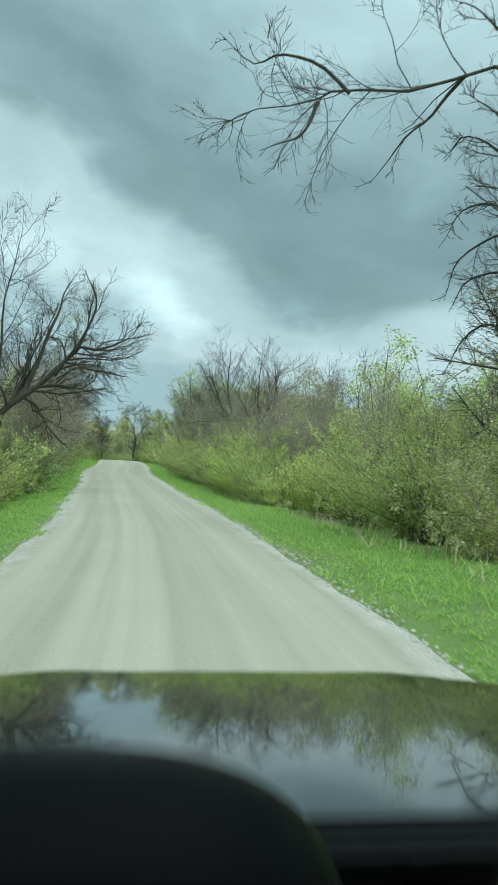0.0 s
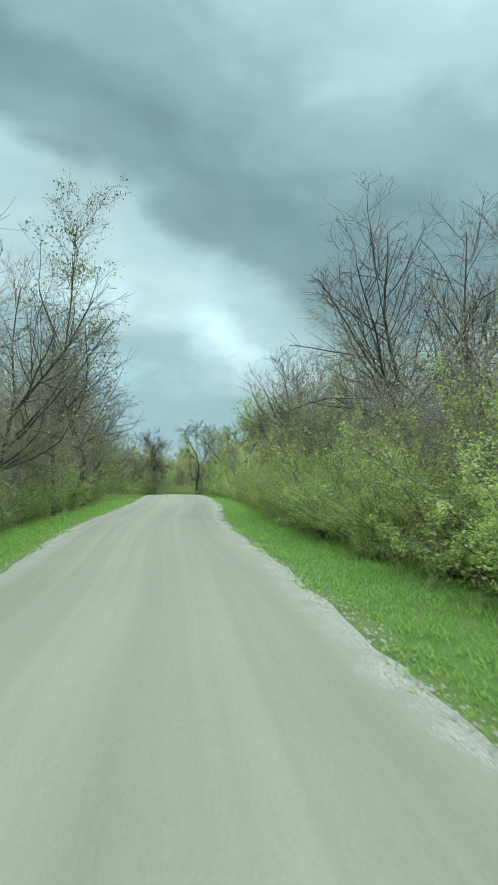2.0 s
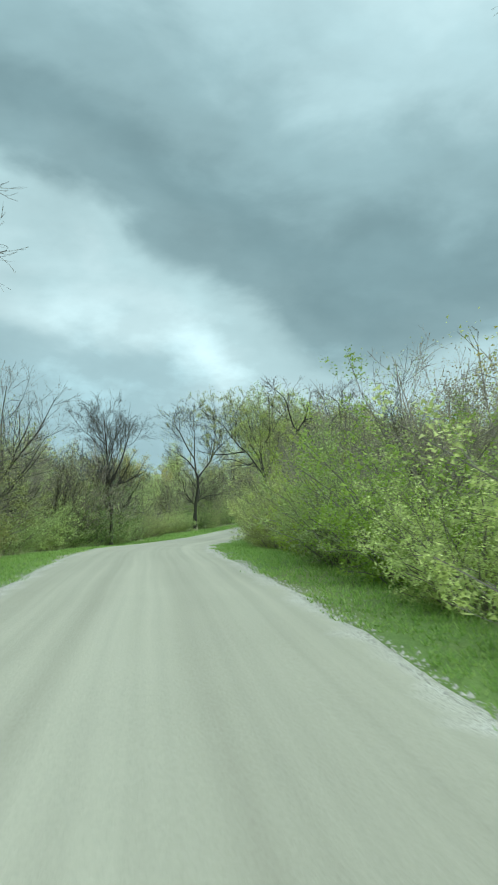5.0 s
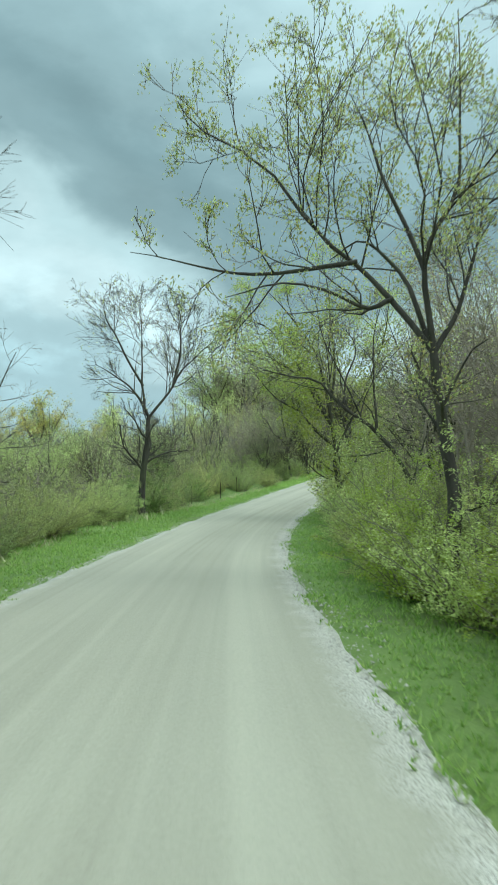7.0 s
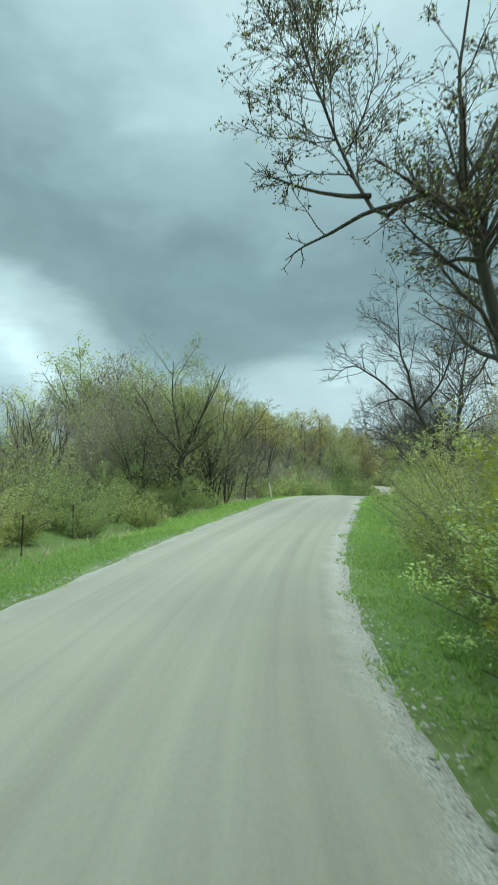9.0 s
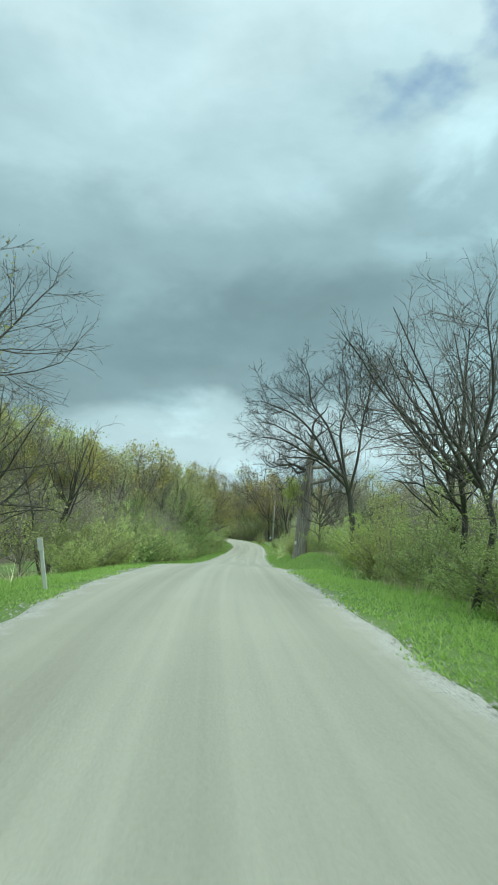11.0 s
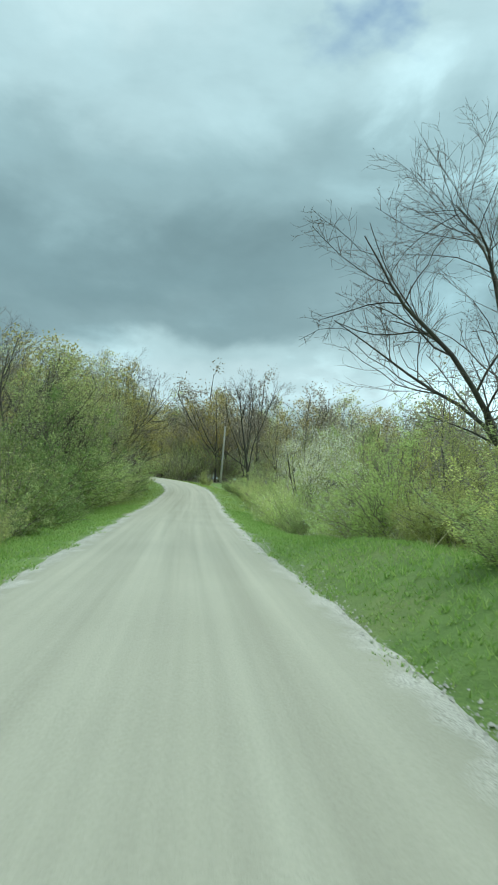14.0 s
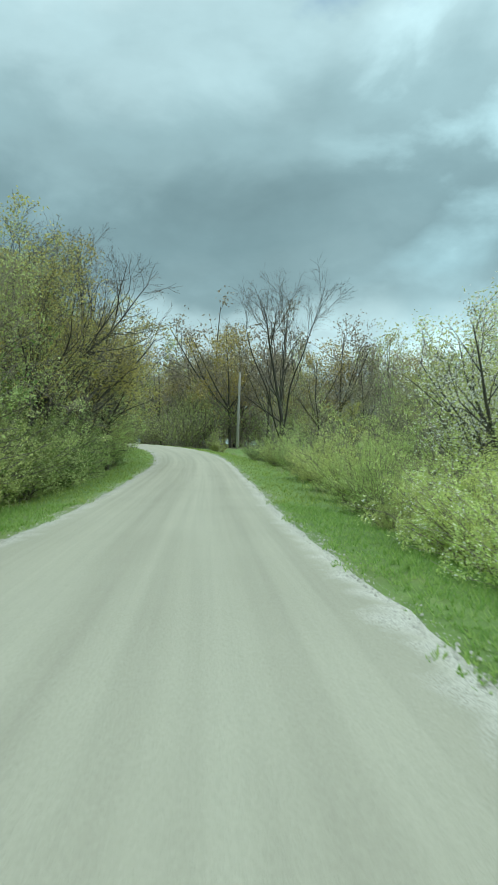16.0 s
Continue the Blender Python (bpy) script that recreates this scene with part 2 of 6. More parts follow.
M_ROAD = material("gravel_road", gravel_road)
M_GRASS = material("grass_ground", grass_ground)
M_FLOOR = material("leaf_litter", wood_floor)
M_BARK = material("grey_bark", bark((0.035, 0.031, 0.027), (0.13, 0.118, 0.10), 0.35))
M_TWIG = material("brown_twigs", bark((0.08, 0.07, 0.058), (0.23, 0.20, 0.165)))
M_GREY_TWIG = material("grey_twigs", bark((0.14, 0.125, 0.105), (0.33, 0.30, 0.255)))
M_SNAG = material("weathered_bark", bark((0.17, 0.147, 0.122), (0.58, 0.52, 0.45), 0.0, 24.0, 0.05))
M_PALE = material("pale_twigs", bark((0.25, 0.215, 0.175), (0.52, 0.455, 0.375)))
M_LEAF = material("spring_leaves", leaf((0.26, 0.31, 0.10), (0.52, 0.56, 0.23)))
M_LEAF_PALE = material("pale_spring_leaves", leaf((0.44, 0.50, 0.155), (0.70, 0.74, 0.32)))
M_LEAF_DARK = material("deep_green_leaves", leaf((0.14, 0.22, 0.05), (0.32, 0.42, 0.12)))
M_LEAF_BRIGHT = material("bright_green_leaves", leaf((0.30, 0.40, 0.05), (0.54, 0.61, 0.13), 0.5))
M_LEAF_GOLD = material("golden_spring_leaves", leaf((0.41, 0.365, 0.09), (0.62, 0.545, 0.19)))
M_BUD = material("dark_buds", leaf((0.055, 0.048, 0.025), (0.20, 0.17, 0.07), 0.2))
M_BLOSSOM = material("white_blossom", leaf((0.78, 0.78, 0.72), (0.92, 0.90, 0.86), 0.4))
M_LEAF_TAN = material("tan_catkins", leaf((0.27, 0.24, 0.15), (0.46, 0.42, 0.28), 0.2))
M_BLADE = material("grass_blades", leaf((0.21, 0.36, 0.06), (0.45, 0.57, 0.17), 0.55))
M_STRAW = material("dry_grass", leaf((0.34, 0.29, 0.17), (0.62, 0.55, 0.36), 0.2))
M_STONE = material("limestone_gravel", plain((0.42, 0.41, 0.36), 0.9, vary=0.35, scale=20))

# ======== mesh helpers ========
rng = np.random.default_rng(11)


def quad_mesh(name, groups):
    """One mesh from groups of (vertices, faces of equal size, material)."""
    me = bpy.data.meshes.new(name)
    base, verts, loops, starts, mats, count = 0, [], [], [], [], 0
    for v, f, m in groups:
        if len(f) == 0:
            continue
        if m.name not in [k.name for k in me.materials]:
            me.materials.append(m)
        slot = [k.name for k in me.materials].index(m.name)
        verts.append(v)
        loops.append((f + base).ravel())
        starts.append(count + np.arange(len(f)) * f.shape[1])
        mats.append(np.full(len(f), slot, dtype=np.int32))
        count += f.size
        base += len(v)
    v, lp, st, mt = np.concatenate(verts), np.concatenate(loops), np.concatenate(starts), np.concatenate(mats)
    me.vertices.add(len(v))
    me.vertices.foreach_set("co", v.astype(np.float32).ravel())
    me.loops.add(len(lp))
    me.loops.foreach_set("vertex_index", lp.astype(np.int32))
    me.polygons.add(len(st))
    me.polygons.foreach_set("loop_start", st.astype(np.int32))
    me.polygons.foreach_set("material_index", mt)
    me.update(calc_edges=True)
    return me


def part(name, mesh, parent, label="", matrix=None):
    ob = new(name, mesh)
    ob.parent = parent
    if matrix is not None:
        ob.matrix_local = matrix
    return tagged(ob, label)


def bm_mesh(name, bm, mat, smooth=False):
    me = bpy.data.meshes.new(name)
    bmesh.ops.recalc_face_normals(bm, faces=bm.faces)
    bm.to_mesh(me)
    bm.free()
    me.materials.append(mat)
    if smooth:
        me.polygons.foreach_set("use_smooth", [True] * len(me.polygons))
    return me


def unit(v):
    return v / np.maximum(np.linalg.norm(v, axis=-1, keepdims=True), 1e-9)


def tubes(P, R, sides):
    """Tapered tubes along polylines P (B, N, 3) with radii R (B, N): vertices and quads."""
    B, N = P.shape[:2]
    tang = unit(np.gradient(P, axis=1))
    ref = np.where(np.abs(tang[:, :1, 2:3]) > 0.8, np.array([1.0, 0, 0]), np.array([0, 0, 1.0]))
    a = unit(np.cross(tang, np.broadcast_to(ref, P.shape)))
    b = np.cross(tang, a)
    ang = np.arange(sides) * 2 * np.pi / sides
    ring = P[:, :, None] + R[:, :, None, None] * (a[:, :, None] * np.cos(ang)[:, None] + b[:, :, None] * np.sin(ang)[:, None])
    idx = np.arange(B * N * sides).reshape(B, N, sides)
    nxt = np.roll(idx, -1, axis=2)
    f = np.stack([idx[:, :-1], nxt[:, :-1], nxt[:, 1:], idx[:, 1:]], -1).reshape(-1, 4)
    return ring.reshape(-1, 3), f


def ribbons(P, R, g):
    """Fine twigs as narrow strips, each turned its own way."""
    B, N = P.shape[:2]
    tang = unit(np.gradient(P, axis=1))
    side = unit(np.cross(tang, unit(g.normal(size=(B, 1, 3))))) * R[:, :, None]
    v = np.stack([P - side, P + side], 2)
    idx = np.arange(B * N * 2).reshape(B, N, 2)
    f = np.stack([idx[:, :-1, 0], idx[:, :-1, 1], idx[:, 1:, 1], idx[:, 1:, 0]], -1).reshape(-1, 4)
    return v.reshape(-1, 3), f


def spline(points, n):
    """A smooth polyline of n points through the given ones."""
    p = np.array(points, float)
    q = np.vstack([2 * p[0] - p[1], p, 2 * p[-1] - p[-2]])
    u = np.linspace(0, len(p) - 1 - 1e-6, n)
    i = u.astype(int)
    f = (u - i)[:, None]
    a, b, c, d = q[i], q[i + 1], q[i + 2], q[i + 3]
    return 0.5 * (2 * b + (c - a) * f + (2 * a - 5 * b + 4 * c - d) * f**2 + (3 * b - a - 3 * c + d) * f**3)


def grow(g, P, R, each, ratio, angle, up, wiggle, n, start=0.25, thin=0.6, least=0.009, longest=9.0):
    """Side branches on the branches P: each of them carries about `each`, set at `angle` degrees; up > 0 bends them skyward."""
    B, N = P.shape[:2]
    span = np.linalg.norm(P[:, -1] - P[:, 0], axis=1)
    who = np.repeat(np.arange(B), np.maximum(1, g.poisson(each * np.clip(span / span.mean(), 0.25, 2.2))))
    u = start + (1 - start) * g.random(len(who)) ** 0.85
    x = u * (N - 1)
    i = np.minimum(x.astype(int), N - 2)
    f = (x - i)[:, None]
    root = P[who, i] * (1 - f) + P[who, i + 1] * f
    along = unit(P[who, i + 1] - P[who, i])
    r0 = (R[who, i] * (1 - f[:, 0]) + R[who, i + 1] * f[:, 0])
    size = np.linalg.norm(P[who, -1] - P[who, 0], axis=1)
    side = unit(np.cross(along, unit(g.normal(size=along.shape))))
    a = np.radians(angle * (0.7 + 0.6 * g.random(len(who))))[:, None]
    way = unit(along * np.cos(a) + side * np.sin(a))
    length = np.minimum(size * ratio * (1.15 - 0.80 * u) * (0.6 + 0.8 * g.random(len(who))), longest)
    keep = length > 0.10
    if keep.sum() > 4:
        root, way, length, r0 = root[keep], way[keep], length[keep], r0[keep]
    step = (length / (n - 1))[:, None]
    pts = [root]
    d = way
    curl = g.normal(size=d.shape) * wiggle * 0.4
    for k in range(n - 1):
        d = unit(d + curl + g.normal(size=d.shape) * wiggle + np.array([0, 0, up]))
        pts.append(pts[-1] + d * step)
    Q = np.stack(pts, 1)
    rr = np.maximum(np.minimum(r0 * thin, length * 0.022), least)
    S = rr[:, None] * np.linspace(1, 0.35, n)[None]
    return Q, np.maximum(S, least * 0.6)


def leaves(g, P, count, size, spread=0.05, droop=0.0, tall=1.4):
    """Small pointed leaves strewn along the outer parts of branches."""
    B, N = P.shape[:2]
    who = g.integers(0, B, count)
    x = (0.3 + 0.7 * g.random(count)) * (N - 1)
    i = np.minimum(x.astype(int), N - 2)
    f = (x - i)[:, None]
    c = P[who, i] * (1 - f) + P[who, i + 1] * f + g.normal(size=(count, 3)) * spread
    face = unit(g.normal(size=(count, 3)) * 0.75 + np.array([0, 0, 0.75]))
    a = unit(np.cross(face, g.normal(size=(count, 3))) + np.array([0, 0, -droop]))
    b = unit(np.cross(a, face))
    s = (size * (0.6 + 0.8 * g.random(count)))[:, None]
    v = np.stack([c - b * s * 0.45, c + b * s * 0.45, c + a * s * tall], 1)
    return v.reshape(-1, 3), np.arange(count * 3).reshape(-1, 3)


# ======== the lie of the land ========
CENTRE = [
    (3.52, -23.77, 0.65), (1.84, -11.62, 0.32), (0.24, 0.03, -0.00), (-1.39, 12.00, -0.33),
    (-3.33, 23.76, -0.60), (-5.56, 35.52, -0.81), (-8.33, 47.23, -0.85), (-10.85, 59.02, -0.84),
    (-13.77, 70.48, -0.86), (-16.70, 82.24, -0.94), (-18.55, 94.24, -1.27), (-18.98, 106.31, -1.89),
    (-18.57, 118.44, -2.35), (-16.78, 130.39, -2.41), (-13.64, 142.04, -2.12), (-9.26, 153.47, -1.41),
    (-4.97, 164.06, -0.72), (0.09, 175.32, -0.40), (5.29, 186.16, -0.50), (10.47, 196.94, -0.44),
    (15.60, 207.84, -0.28), (20.84, 218.77, -0.05), (26.13, 229.57, 0.26), (31.35, 240.03, 0.80),
    (36.52, 251.12, 1.55), (40.45, 262.03, 2.35), (42.56, 273.59, 3.11), (41.91, 285.39, 3.79),
    (38.11, 296.52, 4.47), (32.0, 307.0, 5.1), (24.0, 316.0, 5.7), (14.0, 323.0, 6.2),
]

C = spline(CENTRE, 30 * len(CENTRE))
C_S = np.concatenate([[0], np.cumsum(np.hypot(*np.diff(C[:, :2], axis=0).T))])
C_S = C_S - C_S[np.argmin(np.hypot(C[:, 0] - CENTRE[2][0], C[:, 1] - CENTRE[2][1]))]
C_T = unit(np.gradient(C[:, :2], axis=0))


DRIFT = [(-30, 0.0), (6, -0.06), (14, -0.2), (20, -0.42), (25, -0.6), (33, -0.8), (45, -0.68), (54, -0.55), (60, -0.2), (66, 0.3), (74, 0.85), (82, 1.1), (88, 0.95), (94, 0.5), (101, 0.12), (125, 0.0), (400, 0.0)]
WIDEN = [(-30, -0.15), (10, -0.15), (22, 0.0), (50, 0.15), (75, 0.2), (98, -0.08), (132, -0.15), (143, 0.05), (156, 0.15), (178, 0.05), (192, 0.0), (210, 0.05), (228, 0.22), (245, 0.2), (262, 0.0), (400, 0.0)]


def middle(s):
    """How far the roadway's middle lies to the right of the line of reference."""
    return np.interp(s, *zip(*DRIFT))


def widen(s):
    """How much the gravel reaches past its usual half width."""
    return np.interp(s, *zip(*WIDEN))


def swell(x, y):
    """Slow unevenness of the open ground."""
    return 0.16 * np.sin(x * 0.21 + 1.3 * np.sin(y * 0.05)) + 0.12 * np.sin(y * 0.17 + 0.7 * np.sin(x * 0.11)) + 0.05 * np.sin(x * 0.9) * np.sin(y * 0.8)


def on_road(s, d):
    """The place s metres along the road and d metres to the right of its middle, on the road's own level."""
    s, d = np.asarray(s, float), np.asarray(d, float)
    x, y, z = (np.interp(s, C_S, C[:, k]) for k in range(3))
    tx, ty = np.interp(s, C_S, C_T[:, 0]), np.interp(s, C_S, C_T[:, 1])
    return np.stack([x + ty * d, y - tx * d, z], -1)


def ground_z(s, d):
    """Height of the ground: the crowned road, a level verge, a shallow ditch and rough land."""
    p = on_road(s, d)
    a = np.abs(np.asarray(d, float) - middle(s))
    a = a - widen(s) * np.clip(a / 2.3, 0, 1)
    drop = np.interp(a, [0, 2.3, 3.2, 4.6, 6.5, 9, 20, 60, 300], [0.06, 0.0, -0.05, -0.22, -0.35, -0.2, 0.0, 0.6, 2.0])
    side = np.asarray(d, float)
    bank = 0.8 * np.clip((side - 2.4) / 1.6, 0, 1) * np.clip((np.asarray(s, float) - 178) / 10, 0, 1) * np.clip((222 - np.asarray(s, float)) / 14, 0, 1)
    drop = drop + bank * np.clip((30 - side) / 15, 0, 1)
    rough = np.clip((a - 2.6) / 3, 0, 1) * swell(p[..., 0], p[..., 1])
    return p[..., 2] + drop + rough


def ground_at(s, d):
    p = on_road(s, d)
    p[..., 2] = ground_z(s, d)
    return p


def heading(s):
    """Degrees by which the road's frame (x right, y ahead) is turned about z at s."""
    return math.degrees(math.atan2(-float(np.interp(s, C_S, C_T[:, 0])), float(np.interp(s, C_S, C_T[:, 1]))))


def ragged(S, Dd):
    """Shift of a point of the roadway: the drift of its middle, its width, and an edge that wanders in and out."""
    side = np.sign(Dd)
    wander = 0.06 * np.sin(S * 0.31 + side) + 0.04 * np.sin(S * 1.9 + 2 * side) + 0.03 * np.sin(S * 4.1 + 3 * side)
    return middle(S) + Dd / 2.3 * widen(S) + side * wander * np.clip((np.abs(Dd) - 1.9) / 0.4, 0, 1)


def grid_mesh(name, s, d, z, mat, uv=False):
    S, Dd = np.meshgrid(s, d, indexing="ij")
    p = on_road(S, Dd + ragged(S, Dd))
    p[..., 2] = z(S, Dd)
    idx = np.arange(S.size).reshape(S.shape)
    f = np.stack([idx[:-1, :-1], idx[:-1, 1:], idx[1:, 1:], idx[1:, :-1]], -1).reshape(-1, 4)
    me = quad_mesh(name, [(p.reshape(-1, 3), f, mat)])
    me.polygons.foreach_set("use_smooth", [True] * len(me.polygons))
    if uv:
        layer = me.uv_layers.new(name="UVMap")
        flat = np.stack([S.ravel(), Dd.ravel()], -1)[f.ravel()]
        layer.data.foreach_set("uv", flat.astype(np.float32).ravel())
    return me


def build_ground():
    s = np.arange(C_S[0], C_S[-1], 1.5)
    near = np.array([0, 1.5, 2.2, 2.5, 2.9, 3.4, 4.0, 4.8, 5.6, 6.5, 7.5, 9, 11, 14, 18, 24, 32, 42])
    d = np.concatenate([-near[:0:-1], near])
    S, Dd = np.meshgrid(s, d, indexing="ij")
    shift = (middle(S) + np.sign(Dd) * widen(S)) * np.clip((24 - np.abs(Dd)) / 15, 0, 1)
    p = ground_at(S, Dd + shift)
    p[..., 2] -= np.where(np.abs(Dd) < 2.25, 0.12, 0.0)
    mean = unit(C[-1, :2] - C[0, :2])
    out = np.array([mean[1], -mean[0]])
    for far in (90.0, 200.0, 600.0, 2500.0):
        left, right = p[:, :1].copy(), p[:, -1:].copy()
        step = far - (42 if far == 90 else {200.0: 90, 600.0: 200, 2500.0: 600}[far])
        left[..., :2] -= out * step
        right[..., :2] += out * step
        left[..., 2] = p[:, :1, 2] * 0.7
        right[..., 2] = p[:, -1:, 2] * 0.7
        p = np.concatenate([left, p, right], 1)
    for far in (60.0, 500.0, 2500.0):
        back, ahead = p[:1].copy(), p[-1:].copy()
        back[..., :2] -= mean * far
        ahead[..., :2] += mean * far
        p = np.concatenate([back, p, ahead], 0)
    idx = np.arange(p.shape[0] * p.shape[1]).reshape(p.shape[:2])
    f = np.stack([idx[:-1, :-1], idx[:-1, 1:], idx[1:, 1:], idx[1:, :-1]], -1).reshape(-1, 4)
    me = quad_mesh("ground", [(p.reshape(-1, 3), f, M_GRASS)])
    me.materials.append(M_FLOOR)
    column = np.arange(len(f)) % (p.shape[1] - 1)
    inmost = (p.shape[1] - 1) / 2
    me.polygons.foreach_set("material_index", (np.abs(column + 0.5 - inmost) > 11.6).astype(np.int32))
    me.polygons.foreach_set("use_smooth", [True] * len(me.polygons))
    return tagged(new("ground", me), "spring-green grassy ground beside the gravel road", "ground", kind="structure")


def build_road():
    s = np.arange(C_S[0], C_S[-1], 0.7)
    d = np.linspace(-2.45, 2.45, 29)

    def z(S, Dd):
        p = on_road(S, Dd + middle(S))
        ruts = -0.018 * (np.exp(-((np.abs(Dd + 0.25) - 0.85) / 0.22) ** 2)) + 0.006 * np.sin(S * 1.7 + Dd * 3) * np.sin(Dd * 5 + S * 0.3)
        edge = np.where(np.abs(Dd) > 2.2, -0.10 * (np.abs(Dd) - 2.2) / 0.25, 0.0)
        return p[..., 2] + 0.06 * (1 - (np.abs(Dd) / 2.3) ** 2) + ruts + edge + 0.012
    me = grid_mesh("road", s, d, z, M_ROAD, uv=True)
    return tagged(new("road", me), "pale gravel country road with wheel tracks", "road", kind="structure")


build_ground()
build_road()


# ======== plants ========
def tree_meshes(g, limbs, levels, bark_mat, twig_mat, foliage=None, trunk_sides=9, round_to=1, vines=()):
    """Meshes for one tree. limbs: polylines with start and end radii. levels: settings of grow(), coarse to fine.
    foliage: (material, count, size, spread, droop) tuples."""
    P = np.stack([spline(pts, 12) for pts, _, _ in limbs])
    u = np.linspace(0, 1, 12)[None, :, None]
    sway = sum(np.sin(u * f + g.random((len(P), 1, 3)) * 6.28) * w for f, w in ((7, 0.012), (15, 0.006)))
    P += sway * np.sin(u * np.pi) * np.linalg.norm(P[:, -1:] - P[:, :1], axis=2, keepdims=True)
    R = np.stack([np.linspace(a, b, 12) for _, a, b in limbs])
    wood = [(*tubes(P, R, trunk_sides), bark_mat)]
    twigs, tips = [], (P, R)
    for k, lv in enumerate(levels):
        Q, S = grow(g, tips[0], tips[1], **lv)
        (wood if k == 0 and len(levels) > 1 else twigs).append((*(tubes(Q, S, 5 if k == 0 else 3) if k < round_to else ribbons(Q, S, g)), bark_mat if k == 0 else twig_mat))
        tips = (Q, S)
    out = {"trunk": quad_mesh("trunk", wood)}
    if twigs:
        out["branchwork"] = quad_mesh("branchwork", twigs)
    if foliage:
        out["crown"] = quad_mesh("crown", [(*leaves(g, tips[0], n, size, spread, droop), m) for m, n, size, spread, droop in foliage])
    if vines:
        out["vine"] = quad_mesh("vine", [(*leaves(g, P[:, 1:8], n, size, spread, 0.1), m) for m, n, size, spread in vines])
    return out


def tree_thing(name, meshes, s, d, turn, size, label, category, group="", sink=0.08):
    p = ground_at(s, d)
    base = new(name)
    base.matrix_world = Matrix.Translation((p[0], p[1], p[2] - sink)) @ pose(0, 0, 0, 0, 0, heading(s) + turn) @ Matrix.Diagonal((size, size, size, 1))
    for k, me in meshes.items():
        tagged(part(k, me, base), kind="" if k == "trunk" else "stuff")
    return tagged(base, label, category, group)


def trunk_limbs(g, height, radius, stems=1, lean=0.1, fork=0.45, spread=0.5):
    """A trunk, or several stems, that forks into a few rising limbs."""
    out = []
    for k in range(stems):
        a = g.random() * 6.28
        off = 0.12 * height * (stems > 1)
        tilt = lean * height * (1 + (stems > 1))
        mid = np.array([math.cos(a) * tilt * fork, math.sin(a) * tilt * fork, height * fork])
        foot = np.array([math.cos(a) * off * 0.15, math.sin(a) * off * 0.15, 0])
        top = np.array([math.cos(a) * tilt, math.sin(a) * tilt, height * (0.9 + 0.15 * g.random())])
        out.append(([foot, (foot + mid) / 2 + g.normal(size=3) * 0.02 * height, mid, (mid + top) / 2 + g.normal(size=3) * 0.03 * height, top], radius, radius * 0.12))
        for j in range(2 if stems > 1 else 4):
            b = a + g.random() * 6.28
            st = foot + (mid - foot) * (0.75 + 0.25 * g.random())
            end = st + np.array([math.cos(b) * height * spread * (0.5 + 0.5 * g.random()), math.sin(b) * height * spread * (0.5 + 0.5 * g.random()), height * (0.3 + 0.25 * g.random())])
            kink = st + (end - st) * 0.45 + np.array([0, 0, -0.03 * height])
            out.append(([st, kink, end], radius * 0.55, radius * 0.1))
    return out


LV = dict(each=12, ratio=0.58, angle=46, up=0.07, wiggle=0.16, n=6, start=0.22, thin=0.5, longest=3.2)
LV2 = dict(each=8, ratio=0.55, angle=42, up=0.05, wiggle=0.2, n=4, start=0.12, thin=0.55, least=0.007)
LV3 = dict(each=5, ratio=0.6, angle=40, up=0.03, wiggle=0.22, n=3, start=0.1, least=0.005)


def bush_meshes(g, width, height, stems, leaf_mats, count, size, wood=None):
    """A shrub: many arching stems from the foot, low shoots round it, side shoots, and small leaves all through."""
    low = int(stems * 0.9)
    m = stems + low
    a = g.random(m) * 6.28
    r = np.concatenate([np.sqrt(g.random(stems)), 0.55 + 0.5 * g.random(low)])
    # some sides of the shrub stand higher and wider than others
    lobe = 1 + 0.22 * np.sin(2 * a + g.random() * 6.28) + 0.16 * np.sin(3 * a + g.random() * 6.28)
    lean = r * width * 0.5 * lobe * np.where(np.arange(m) < stems, 1.0, 0.82)
    top = np.concatenate([height * (0.70 + 0.34 * g.random(stems)) * (1 - 0.5 * r[:stems] ** 2), height * (0.16 + 0.34 * g.random(low))]) * lobe
    n = 6
    u = np.linspace(0, 1, n)[None, :]
    out = 0.15 * width * r[:, None] + (lean * 0.95)[:, None] * u**1.5
    z = top[:, None] * (u - 0.12 * u**2) / 0.88
    P = np.stack([np.cos(a)[:, None] * out, np.sin(a)[:, None] * out, z], -1) + g.normal(size=(m, n, 3)) * 0.03 * height * u[:, :, None]
    R = np.broadcast_to(np.linspace(0.013, 0.004, n) * height / 2.5, (m, n)).copy()
    Q, S = grow(g, P, R, 6, 0.36, 44, 0.07, 0.14, 3, start=0.10, least=0.003)
    total = sum(w for _, w in leaf_mats)
    fol = [(*leaves(g, Q, int(count * w / total), size, 0.014 * width, 0.0), mat) for mat, w in leaf_mats]
    if count > 1000:
        inner = np.concatenate([P[:, 1:5] * np.array([0.82, 0.82, 0.86]), P[stems // 2:, 0:4] * np.array([0.9, 0.9, 0.9])])
        fol.append((*leaves(g, inner, 1500, 0.075, 0.04 * width, 0.0, 1.1), leaf_mats[0][0]))
    return {"wood": quad_mesh("wood", [(*tubes(P[:stems], R[:stems], 3), wood or M_TWIG), (*ribbons(P[stems:], R[stems:], g), wood or M_TWIG), (*ribbons(Q, S, g), wood or M_TWIG)]), "foliage": quad_mesh("foliage", fol)}


def g_of(k):
    return np.random.default_rng(1000 + k)


